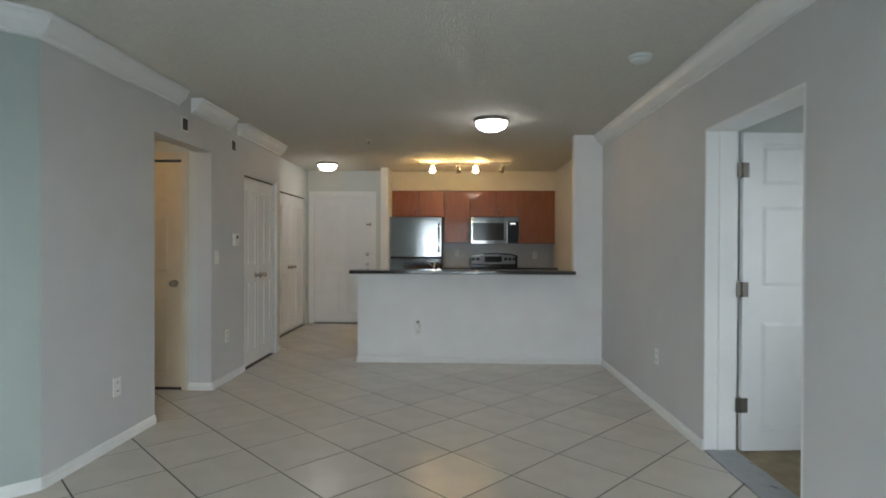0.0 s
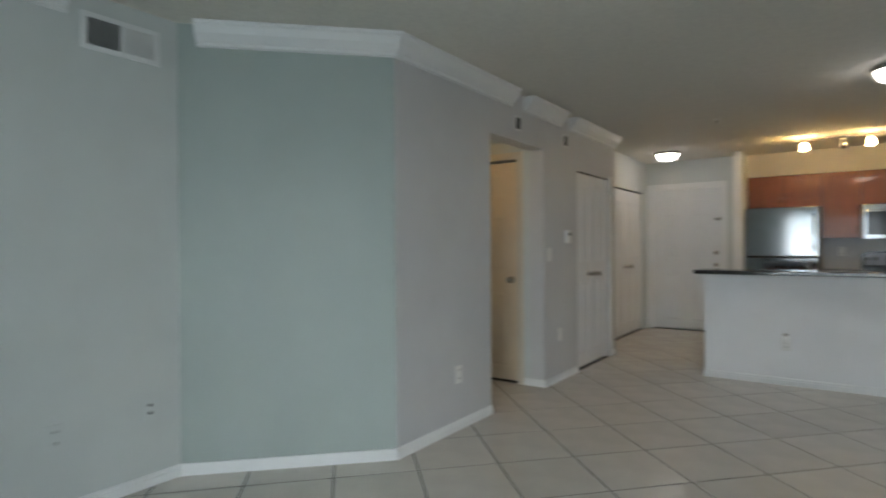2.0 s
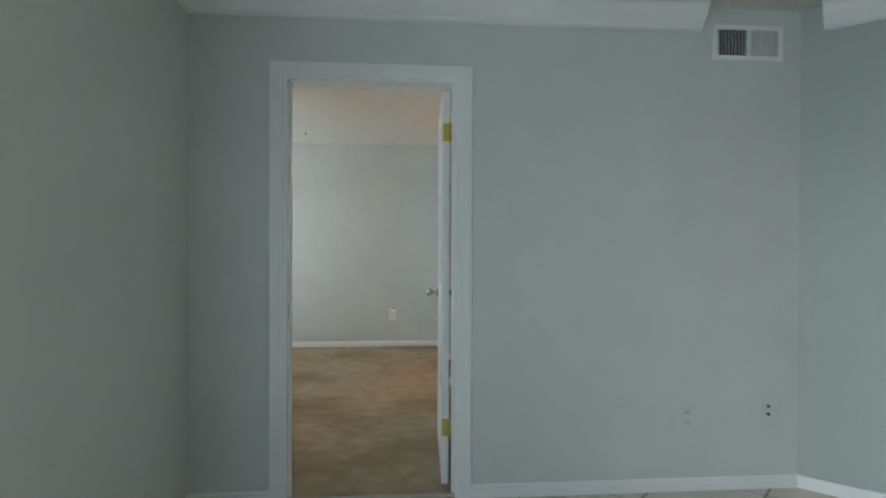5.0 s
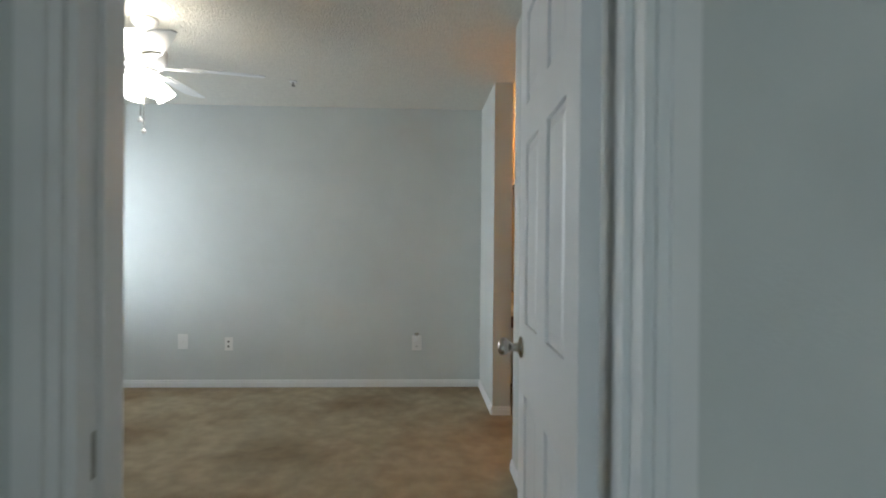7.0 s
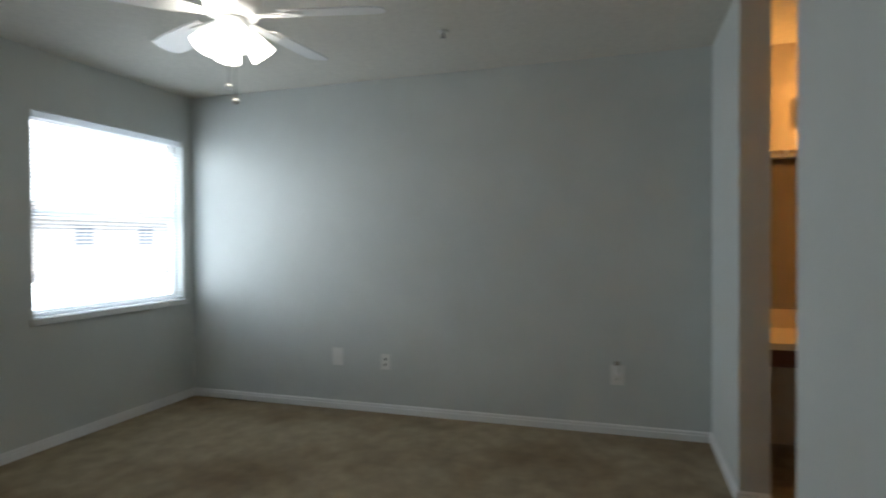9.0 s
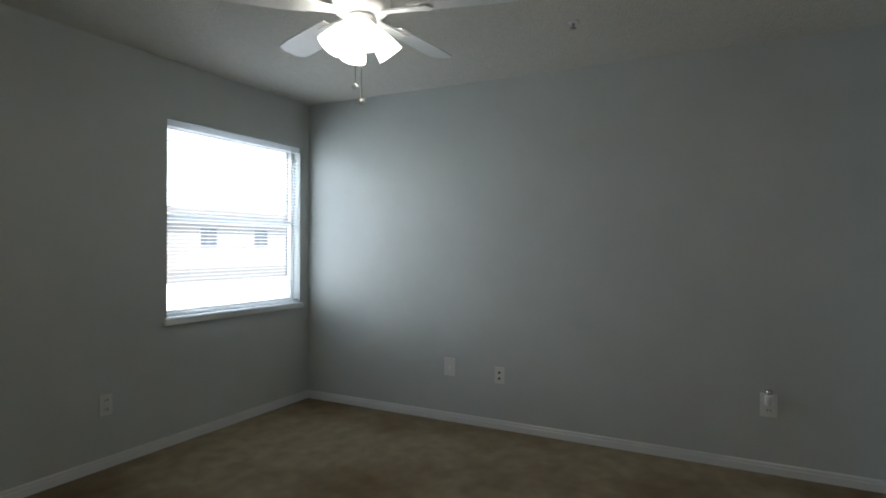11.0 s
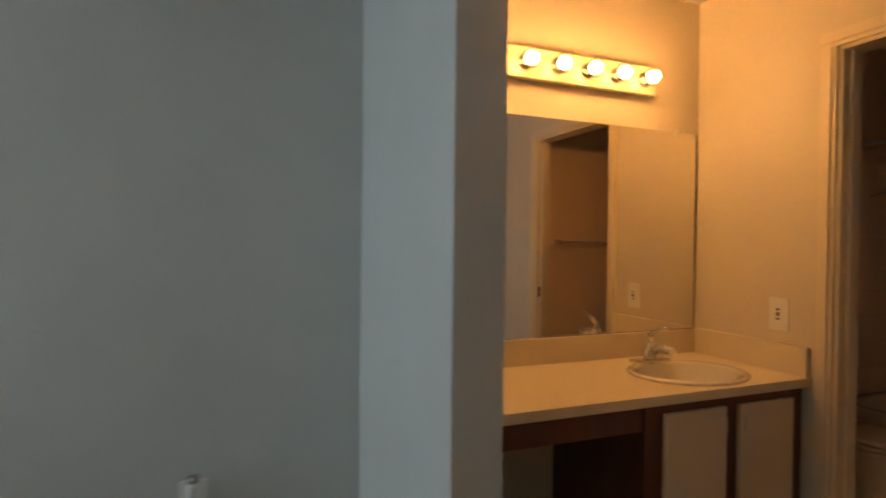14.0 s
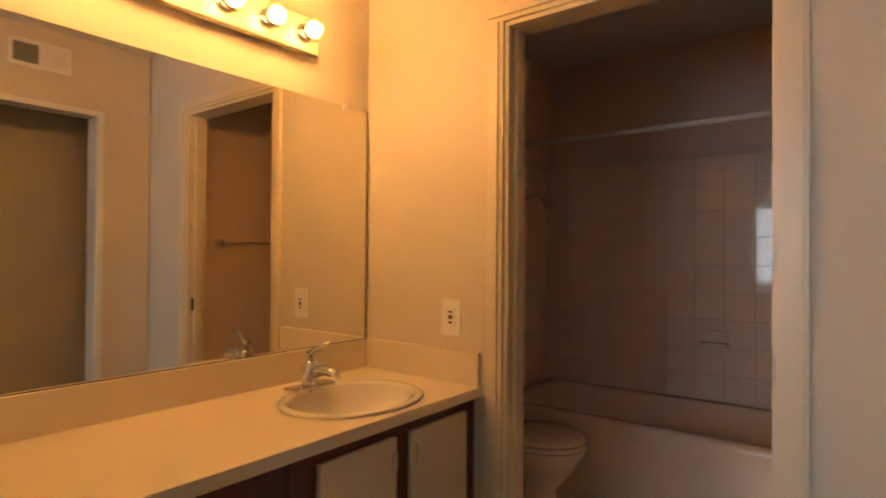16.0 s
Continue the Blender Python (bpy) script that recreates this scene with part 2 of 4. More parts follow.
def crown(p, q, inward, ext0=0.0, ext1=0.0):
    """A crown moulding from p to q under the ceiling, standing out to the side inward."""
    p, q, n = Vector((*p, 0)), Vector((*q, 0)), Vector((*inward, 0)).normalized()
    d = (q - p).normalized()
    prof = [(0.0, 2.436), (0.095, 2.436), (0.095, 2.420), (0.082, 2.410), (0.066, 2.375), (0.034, 2.345), (0.020, 2.336), (0.020, 2.320), (0.0, 2.314)]
    bm = bmesh.new()
    rows = [[bm.verts.new(p + n * o - d * ext0 * o + Vector((0, 0, z))) for o, z in prof], [bm.verts.new(q + n * o + d * ext1 * o + Vector((0, 0, z))) for o, z in prof]]
    k = len(prof)
    for i in range(k):
        bm.faces.new((rows[0][i], rows[0][(i + 1) % k], rows[1][(i + 1) % k], rows[1][i]))
    bm.faces.new(rows[0])
    bm.faces.new(rows[1])
    bmesh.ops.recalc_face_normals(bm, faces=bm.faces)
    return solid("trim", bm, TRIM, "white crown moulding under the ceiling", "crown moulding")


def casing(axis, face, side, a, b, top, material=None, w=0.062, t=0.018):
    """The moulded architrave round a door opening, on one wall face."""
    def bar(lo2, hi2, horizontal):
        items = []
        for o0, o1, tt in ((0.0, 0.018, t * 0.6), (0.018, w - 0.012, t), (w - 0.012, w, t * 0.75)):
            if horizontal:
                items.append(((lo2, top + o0), (hi2, top + o1), tt))
            else:
                s = 1 if lo2 > (a + b) / 2 else -1
                e = lo2
                items.append(((min(e + s * o0, e + s * o1), 0), (max(e + s * o0, e + s * o1), top), tt))
        return items
    bm = bmesh.new()
    for (u0, z0), (u1, z1), tt in bar(a, a, False) + bar(b + 1e-6, b, False) + bar(a - w, b + w, True):
        lo = (face, u0, z0) if axis == "x" else (u0, face, z0)
        hi = (face + side * tt, u1, z1) if axis == "x" else (u1, face + side * tt, z1)
        bm_box(bm, lo, hi)
    return solid("trim", bm, material or TRIM, "white moulded door casing", "door casing")


def jamb(axis, f0, f1, a, b, top, material=None, t=0.016):
    items = []
    for u0, u1, z0, z1 in ((a, a + t, 0, top), (b - t, b, 0, top), (a + t, b - t, top - t, top)):
        items.append(((f0, u0, z0), (f1, u1, z1)) if axis == "x" else ((u0, f0, z0), (u1, f1, z1)))
    mid = (f0 + f1) / 2
    for u0, u1, z0, z1 in ((a + t, a + t + 0.012, 0, top - t), (b - t - 0.012, b - t, 0, top - t)):
        items.append(((mid - 0.016, u0, z0), (mid + 0.016, u1, z1)) if axis == "x" else ((u0, mid - 0.016, z0), (u1, mid + 0.016, z1)))
    return solid("trim", boxes(*items), material or TRIM, "white painted door jamb lining", "door jamb")


def knob_mesh(side, x, z, t):
    prof = [(0.030, 0), (0.031, 0.006), (0.014, 0.012), (0.011, 0.03), (0.018, 0.038), (0.026, 0.048), (0.027, 0.058), (0.020, 0.068), (0.004, 0.072)]
    return lathe([(r, side * (t / 2 + h)) for r, h in prof], 20, "y", (x, 0, z))


def door_leaf(name, m, w, h, label, material, cols=2, rows=((0.12, 0.80), (1.0, 1.51), (1.62, 1.88)), knob=True, hinges=None, hinge_side=-1, t=0.036, group="", knob_x=None, knob_z=0.92, knob_mat=None):
    """A moulded panel door: hinge edge at the origin, leaf along x, thickness along y."""
    d = thing(name, m, label, "door", group)
    st = 0.115 if w > 0.7 else 0.07
    pw = (w - st * (cols + 1)) / cols
    items = [((0, -t / 2, 0), (st, t / 2, h)), ((w - st, -t / 2, 0), (w, t / 2, h))]
    if cols == 2:
        items.append(((st + pw, -t / 2, 0), (2 * st + pw, t / 2, h)))
    zs = [0] + [z for r in rows for z in r] + [h]
    for c in range(cols):
        x0 = st + c * (pw + st)
        for a, b in zip(zs[0::2], zs[1::2]):
            items.append(((x0, -t / 2, a), (x0 + pw, t / 2, b)))
    part("frame", boxes(*items), material, d)
    for c in range(cols):
        x0 = st + c * (pw + st)
        for a, b in rows:
            bm = bmesh.new()
            bm_box(bm, (x0, -t / 2 + 0.009, a), (x0 + pw, t / 2 - 0.009, b))
            for s in (-1, 1):
                g = 0.034
                base = [(x0 + 0.012, a + 0.012), (x0 + pw - 0.012, a + 0.012), (x0 + pw - 0.012, b - 0.012), (x0 + 0.012, b - 0.012)]
                topv = [(x0 + g, a + g), (x0 + pw - g, a + g), (x0 + pw - g, b - g), (x0 + g, b - g)]
                lo = [bm.verts.new((p, s * (t / 2 - 0.0085), q)) for p, q in base]
                hi = [bm.verts.new((p, s * (t / 2 - 0.002), q)) for p, q in topv]
                bm.faces.new(hi)
                for i in range(4):
                    bm.faces.new((lo[i], lo[(i + 1) % 4], hi[(i + 1) % 4], hi[i]))
            bmesh.ops.recalc_face_normals(bm, faces=bm.faces)
            part("panel", bm, material, d)
    if knob:
        kx = w - 0.065 if knob_x is None else knob_x
        for s in (-1, 1):
            part("knob", knob_mesh(s, kx, knob_z, t), knob_mat or NICKEL, d, "round satin metal knob")
        part("latch_plate", boxes(((w - 0.0005, -0.012, knob_z - 0.028), (w + 0.0015, 0.012, knob_z + 0.028))), NICKEL, d)
    for z in hinges or ():
        y = hinge_side * (t / 2 + 0.004)
        bm = merge(lathe([(0.008, z - 0.045), (0.008, z + 0.045)], 12, "z", (-0.006, y, 0)), boxes(((-0.006, y - 0.002, z - 0.045), (0.034, y + 0.002, z + 0.045))), boxes(((-0.040, y - 0.002, z - 0.045), (-0.006, y + 0.002, z + 0.045))))
        bm = merge(bm, boxes(((-0.0025, -t / 2 + 0.002, z - 0.045), (-0.0003, t / 2 - 0.002, z + 0.045))))
        part("hinge", bm, BRASS if knob_mat is None and group == "brass" else HINGE, d, "metal butt hinge")
    return d


def plate(name, m, label, category, kind2="outlet", w=0.075, h=0.118, cover=None):
    """A wall plate in its own frame: x across, z up, facing -y."""
    d = thing(name, m, label, category)
    part("cover", boxes(((-w / 2, -0.006, -h / 2), (w / 2, 0, h / 2)), bevel=0.002), cover or PLAST, d)
    if kind2 in ("outlet", "freshener"):
        for z in (-0.027, 0.027):
            r = part("socket", lathe([(0.017, -0.0055), (0.017, -0.008)], 16, "y", (0, 0, z)), cover or PLAST, d)
            part("slot", boxes(((-0.009, -0.0092, z - 0.006), (-0.006, -0.008, z + 0.008)), ((0.006, -0.0092, z - 0.006), (0.009, -0.008, z + 0.008))), SLOT, r)
    if kind2 == "coax":
        for z in (-0.02, 0.02):
            part("jack", lathe([(0.008, -0.006), (0.008, -0.014), (0.003, -0.014)], 12, "y", (0, 0, z)), SLOT, d)
    if kind2 == "switch":
        part("toggle", boxes(((-0.006, -0.02, -0.012), (0.006, -0.006, 0.006)), bevel=0.002), PLAST, d)
    if kind2 == "gfci":
        part("face", boxes(((-0.018, -0.009, -0.034), (0.018, -0.0055, 0.034)), bevel=0.001), PLAST, d)
        for z in (-0.020, -0.004, 0.004, 0.020):
            part("slot", boxes(((-0.008, -0.0102, z - 0.004), (0.008, -0.009, z + 0.004))), SLOT, d)
    return d


def facing(x, y, z, way):
    """A pose on a wall whose face looks along way: 'x-', 'x+', 'y-', 'y+'."""
    return pose(x, y, z, 0, 0, {"y-": 0, "x+": 90, "y+": 180, "x-": -90}[way])


def freshener(m):
    d = thing("air_freshener", m, "small white plug-in air freshener in an outlet", "air freshener")
    part("body", lathe([(0.012, -0.03), (0.020, -0.02), (0.021, 0.02), (0.015, 0.034)], 16, "z", (0, -0.034, 0.028)), PLAST, d)
    part("cap", lathe([(0.016, 0.034), (0.019, 0.040), (0.018, 0.055), (0.008, 0.058)], 16, "z", (0, -0.034, 0.028)), NICKEL, d, "grey vented cap")
    part("plug", boxes(((-0.01, -0.028, 0.012), (0.01, -0.009, 0.04))), PLAST, d)


def vent(m, w, h, label, open_side=-1):
    d = thing("wall_vent", m, label, "vent")
    f = 0.022
    part("frame", boxes(((-w / 2, -0.010, -h / 2), (w / 2, 0, -h / 2 + f)), ((-w / 2, -0.010, h / 2 - f), (w / 2, 0, h / 2)), ((-w / 2, -0.010, -h / 2 + f), (-w / 2 + f, 0, h / 2 - f)), ((w / 2 - f, -0.010, -h / 2 + f), (w / 2, 0, h / 2 - f)), ((-0.008, -0.009, -h / 2 + f), (0.008, 0, h / 2 - f))), TRIM, d)
    part("backing", boxes(((-w / 2 + f, -0.002, -h / 2 + f), (w / 2 - f, -0.0005, h / 2 - f))), DARKM, d)
    n = 9
    for s in (-1, 1):
        for i in range(n):
            x = s * (0.008 + (w / 2 - f - 0.008) * (i + 0.5) / n)
            a = 0.35 if s == open_side else 1.25
            bm = boxes(((-0.0035, -0.0008, -h / 2 + f), (0.0035, 0.0008, h / 2 - f)))
            bmesh.ops.scale(bm, vec=(0.35 if s == open_side else 2.7, 1, 1), verts=bm.verts)
            bmesh.ops.rotate(bm, matrix=Matrix.Rotation(a * 0.3 * s, 3, "Z"), verts=bm.verts)
            bmesh.ops.translate(bm, vec=(x, -0.006, 0), verts=bm.verts)
            part("slat", bm, TRIM, d)
    return d


# ---- large structure ----
# living room
solid("floor", boxes(((-3.2, -1.3, -0.12), (1.85, 9.4, -0.0015))), GROUT, "dark grout bed under the floor tiles", "floor")
solid("floor_bedroom", boxes(((-7.05, -3.7, -0.12), (-2.70, 2.12, 0.0))), CARPET, "worn and stained beige carpet floor", "carpet")
solid("floor_bath", boxes(((-7.12, 2.12, -0.12), (-4.9, 4.0, 0.002))), TILE, "cream tiled bathroom floor", "floor")
solid("floor_second_room", boxes(((2.0, 0.9, -0.12), (5.6, 4.5, 0.0))), CARPET, "beige carpet of the second bedroom", "carpet")
solid("threshold", boxes(((-2.70, -0.704, 0.0), (-2.655, 0.104, 0.012)), bevel=0.003), NICKEL, "metal carpet strip in the doorway", "threshold")
solid("threshold_stone", boxes(((1.826, 2.40, -0.0012), (2.02, 3.42, 0.008)), bevel=0.004), MARBLE, "grey stone threshold in the doorway", "threshold")
solid("ceiling", boxes(((-7.2, -3.8, 2.44), (5.7, 9.5, 2.60))), CEIL, "off-white textured ceiling", "ceiling")

wall_run("wall_left", "x", -1.84, -1.97, 2.71, 6.55, [(3.79, 4.70, 0, 2.06), (5.44, 6.36, 0, 1.96)], material=LILAC, label="pale lilac-grey wall with a hall opening and a closet")
wall_run("wall_closet", "x", -2.12, -2.25, 6.55, 8.84, [(7.28, 8.66, 0, 1.99)], label="pale grey wall with a bifold closet")
solid("wall_return", boxes(((-2.25, 6.42, 0), (-1.97, 6.55, 2.44))), PAINT, "pale grey wall return beside the closet", "wall")
wall_run("wall_entry", "y", 8.84, 8.97, -2.25, -0.90, [(-2.04, -1.09, 0, 2.05)], label="pale wall round the entry door")
solid("wall_diagonal", prism([(-1.84, 2.71), (-2.66, 1.875), (-2.79, 1.875), (-2.79, 2.0), (-2.09, 2.71)], 0, 2.44), SAGE_SHADED, "sage diagonal wall with shade put into its colour", "wall")
wall_run("wall_bedroom", "x", -2.66, -2.79, -1.30, 1.875, [(-0.72, 0.12, 0, 2.04)], label="pale grey wall with the bedroom doorway")
wall_run("wall_south", "y", -1.155, -1.30, -2.66, 1.825, [(-0.99, 1.19, 0, 2.05)], label="pale grey wall with a glazed patio door")
wall_run("wall_right", "x", 1.825, 2.02, -1.30, 9.36, [(2.40, 3.42, 0, 1.99)], material=LILAC, label="pale lilac-grey wall with a doorway")
wall_run("wall_kitchen", "y", 9.23, 9.36, -0.90, 1.825, material=BEIGE, label="cream kitchen back wall")
wall_run("wall_kitchen_side", "x", -0.79, -0.90, 8.45, 9.23, material=PAINT_WHITE, label="white wall stub beside the refrigerator")
wall_run("wall_peninsula", "y", 5.93, 6.05, -0.79, 1.525, material=PAINT_WHITE, z1=0.955, label="white half wall under the breakfast bar")
wall_run("wall_column", "y", 5.93, 6.05, 1.525, 1.825, material=PAINT_WHITE, label="white full-height wall pier beside the bar")
solid("wall_soffit", boxes(((-0.79, 8.90, 2.136), (1.825, 9.23, 2.44))), BEIGE, "cream soffit above the kitchen cabinets", "soffit")
# hall recess
wall_run("wall_hall_far", "y", 4.70, 4.82, -3.0, -1.97, [(-2.90, -2.10, 0, 2.0)], label="cream wall with the hall door")
wall_run("wall_hall_near", "y", 3.79, 3.67, -3.0, -1.97, label="pale hall wall")
wall_run("wall_hall_end", "x", -3.0, -3.12, 3.67, 4.82, label="pale hall end wall")
solid("ceiling_hall", boxes(((-3.0, 3.79, 2.16), (-1.97, 4.70, 2.24))), PAINT, "dropped hall ceiling", "ceiling")
# closets behind the bifold doors and rooms closed off behind doors
solid("wall_closet_back", boxes(((-2.75, 4.82, 0), (-2.63, 8.97, 2.44)), ((-2.63, 8.84, 0), (-2.25, 8.97, 2.44))), PAINT, "plain closet back wall", "wall")
# bedroom
wall_run("wall_alcove_back", "x", -6.905, -7.04, 0.40, 2.06, material=BEIGE, label="cream wall behind the vanity")
wall_run("wall_bed_west", "x", -6.81, -6.95, -3.72, 0.40, label="pale grey bedroom wall")
wall_run("wall_bed_south", "y", -3.57, -3.72, -6.81, -2.66, [(-6.708, -5.488, 0.805, 2.07)], label="pale grey bedroom wall with a window")
wall_run("wall_bed_east", "x", -2.79, -2.66, -3.57, -1.30, label="pale grey bedroom wall")
wall_run("wall_bed_north", "y", 0.305, 0.425, -4.93, -2.79, label="pale grey bedroom wall")
solid("wall_stub", boxes(((-6.81, 0.333, 0), (-5.965, 0.400, 2.44)), ((-6.905, 0.400, 0), (-5.965, 0.466, 2.44))), PAINT, "painted wall stub beside the vanity alcove", "wall")
wall_run("wall_alcove", "x", -4.93, -4.81, 0.425, 2.05, [(0.85, 1.74, 0, 2.0)], material=BEIGE, label="cream wall with a closet opening")
solid("wall_dressing_closet", boxes(((-4.25, 0.425, 0), (-4.13, 2.17, 2.44)), ((-4.81, 2.05, 0), (-4.25, 2.17, 2.44))), BEIGE, "plain dark closet walls", "wall")
wall_run("wall_bath_door", "y", 2.06, 2.18, -7.04, -4.81, [(-6.225, -5.375, 0, 2.02)], material=BEIGE, label="cream wall with the bathroom doorway")
solid("wall_bath", boxes(((-7.05, 2.18, 0), (-6.93, 3.95, 2.44)), ((-5.22, 2.18, 0), (-5.10, 3.95, 2.44)), ((-6.93, 3.80, 0), (-5.22, 3.95, 2.44))), BATHP, "bathroom walls with warm bounce light in their colour", "wall")
# second room
solid("wall_second_room", boxes(((2.02, 0.9, 0), (5.5, 1.0, 0.8)), ((2.02, 0.9, 2.0), (5.5, 1.0, 2.44)), ((2.02, 0.9, 0.8), (3.7, 1.0, 2.0)), ((4.9, 0.9, 0.8), (5.5, 1.0, 2.0)), ((2.02, 4.3, 0), (5.5, 4.42, 2.44)), ((5.4, 1.0, 0), (5.5, 4.3, 2.44))), PAINT, "plain second bedroom walls", "wall")

# skirting
for ax, at, s, lo, hi in (("x", -1.84, 1, 2.71, 3.79), ("x", -1.84, 1, 4.70, 5.44), ("x", -1.84, 1, 6.36, 6.55), ("x", -2.66, 1, -1.155, -0.782), ("x", -2.66, 1, 0.182, 1.875),
                          ("y", -1.155, 1, -2.66, -0.99), ("y", -1.155, 1, 1.19, 1.812), ("x", 1.825, -1, -1.155, 2.40), ("x", 1.825, -1, 3.42, 5.93), ("y", 5.93, -1, -0.79, 1.825), ("x", -0.79, -1, 5.93, 6.05),
                          ("y", 8.84, -1, -1.03, -0.90), ("y", 4.70, -1, -2.04, -1.84),
                          ("x", -6.81, 1, -3.57, 0.333), ("y", -3.57, 1, -6.81, -2.79), ("y", 0.333, -1, -6.81, -5.965), ("x", -5.965, 1, 0.333, 0.466), ("x", -2.79, -1, -3.57, -0.782),
                          ("y", 0.305, -1, -4.93, -2.86), ("y", 2.06, -1, -5.31, -4.93), ("x", -4.93, -1, 0.305, 0.85)):
    baseboard(ax, at, s, lo, hi)
bmd = prism([(-1.84, 2.71), (-2.66, 1.875), (-2.65, 1.866), (-1.831, 2.70)], 0, 0.064)
solid("baseboard", bmd, TRIM, "white painted skirting along the diagonal wall", "baseboard")

# crown moulding
crown((-2.66, -1.155), (-2.66, 1.34), (1, 0), -1, 0)
crown((-2.59, 1.947), (-1.84, 2.71), (0.713, -0.70), 0, 0.41)
crown((-1.84, 2.71), (-1.84, 4.12), (1, 0), 0.41, 0)
crown((-1.84, 4.33), (-1.84, 5.06), (1, 0))
crown((-1.84, 5.27), (-1.84, 6.55), (1, 0))
crown((-2.66, -1.155), (1.825, -1.155), (0, 1), -1, -1)
crown((1.825, -1.155), (1.825, 5.93), (-1, 0), -1, 0)

# floor tiles laid on the diagonal
U, V = (0.311, 0.335), (-0.333, 0.335)
GAP = 0.0065
tile_mesh = None
FULL = (U[0] * V[1] - U[1] * V[0]) * (1 - 2 * GAP / 0.66) ** 2 - 1e-5


def tile_outline(cx, cy, clip):
    """A square tile turned by 45 degrees, cut along the room's edges."""
    k = 0.5 - GAP / 0.66
    poly = [(cx + a * U[0] * k + b * V[0] * k, cy + a * U[1] * k + b * V[1] * k) for a, b in ((1, -1), (1, 1), (-1, 1), (-1, -1))]
    for a, b, c in clip:
        out = []
        for i in range(len(poly)):
            p, q = poly[i], poly[(i + 1) % len(poly)]
            dp, dq = a * p[0] + b * p[1] - c, a * q[0] + b * q[1] - c
            if dp <= 0:
                out.append(p)
            if dp * dq < 0:
                k = dp / (dp - dq)
                out.append((p[0] + (q[0] - p[0]) * k, p[1] + (q[1] - p[1]) * k))
        poly = out
        if len(poly) < 3:
            return None
    return poly


ZONES = [[(1, 0, 1.825), (-1, 0, 1.84), (0, 1, 5.93), (0, -1, -2.71)], [(1, 0, 1.825), (0, 1, 2.71), (0, -1, 1.155), (-1, 0, 2.66), (-0.835, 0.82, 3.7585)],
         [(1, 0, -0.79), (-1, 0, 1.84), (0, 1, 6.55), (0, -1, -5.93)], [(1, 0, -0.79), (-1, 0, 2.12), (0, 1, 8.84), (0, -1, -6.55)], [(1, 0, -1.84), (-1, 0, 3.0), (0, 1, 4.70), (0, -1, -3.79)],
         [(1, 0, 1.825), (-1, 0, 0.79), (0, 1, 9.23), (0, -1, -6.05)], [(1, 0, -2.66), (-1, 0, 2.70), (0, 1, 0.104), (0, -1, 0.704)]]
floor_ob = bpy.data.objects["floor"]
for zone in ZONES:
    for i in range(-20, 25):
        for j in range(-20, 25):
            cx, cy = -0.041 + (i + 0.5) * U[0] + (j + 0.5) * V[0], 2.988 + (i + 0.5) * U[1] + (j + 0.5) * V[1]
            if not (-3.4 < cx < 2.2 and -1.7 < cy < 9.6):
                continue
            poly = tile_outline(cx, cy, zone)
            if not poly:
                continue
            area = abs(sum(p[0] * q[1] - q[0] * p[1] for p, q in zip(poly, poly[1:] + poly[:1]))) / 2
            if area < 0.0004:
                continue
            if area > FULL and tile_mesh:
                t = new("tile", tile_mesh)
                t.location = (cx, cy, 0)
            else:
                full = area > FULL
                bm = prism([(p[0] - cx, p[1] - cy) for p in poly], -0.006, 0.0)
                t = part("tile", bm, TILE)
                t.location = (cx, cy, 0)
                if full:
                    tile_mesh = t.data
            t.parent = floor_ob

# door casings and linings
casing("x", -2.66, 1, -0.72, 0.12, 2.04)
casing("x", -2.79, -1, -0.72, 0.12, 2.04)
jamb("x", -2.789, -2.661, -0.72, 0.12, 2.04)
jamb("x", 1.825, 2.02, 2.40, 3.42, 1.99)
casing("y", 8.84, -1, -2.04, -1.09, 2.05)
jamb("y", 8.841, 8.96, -2.04, -1.09, 2.05)
casing("y", 4.70, -1, -2.90, -2.10, 2.0, BEIGE)
casing("y", 2.06, -1, -6.225, -5.375, 2.02, LAMIN)
jamb("y", 2.061, 2.179, -6.225, -5.375, 2.02, LAMIN)
solid("trim", boxes(((-5.395, 2.085, 0.85), (-5.392, 2.13, 0.925))), SLOT, "dark strike plate in the door jamb", "strike plate")
solid("trim", boxes(((-2.76, -0.7045, 0.88), (-2.70, -0.7025, 0.95))), NICKEL, "metal strike plate in the door jamb", "strike plate")

# patio door in the south wall
pd = thing("patio_door", pose(0.10, -1.23, 0), "white framed sliding glass patio door", "door", kind="structure")
part("frame", boxes(((-1.09, -0.04, 0), (-1.03, 0.04, 2.05)), ((1.03, -0.04, 0), (1.09, 0.04, 2.05)), ((-1.03, -0.04, 1.99), (1.03, 0.04, 2.05)), ((-1.03, -0.04, 0), (1.03, 0.04, 0.05)), ((-0.03, -0.04, 0.05), (0.03, 0.04, 1.99))), TRIM, pd)
for x0, x1 in ((-1.03, -0.03), (0.03, 1.03)):
    g = part("pane", boxes(((x0, -0.053, 0.05), (x1, -0.047, 1.99))), GLASS, pd)
    g.visible_shadow = False

# bedroom window with its blind
wd = thing("window_1", pose(-6.098, -3.64, 0.805), "white single-hung window with daylight behind", "window", kind="structure")
W2, WH = 0.61, 1.265
part("window_frame", boxes(((-W2, -0.05, 0), (-W2 + 0.04, 0.0, WH)), ((W2 - 0.04, -0.05, 0), (W2, 0.0, WH)), ((-W2 + 0.04, -0.05, WH - 0.04), (W2 - 0.04, 0.0, WH)), ((-W2 + 0.04, -0.05, 0), (W2 - 0.04, 0.0, 0.045))), TRIM, wd)
part("meeting_rail", boxes(((-W2 + 0.04, -0.045, 0.62), (W2 - 0.04, 0.0, 0.665)), bevel=0.003), TRIM, wd)
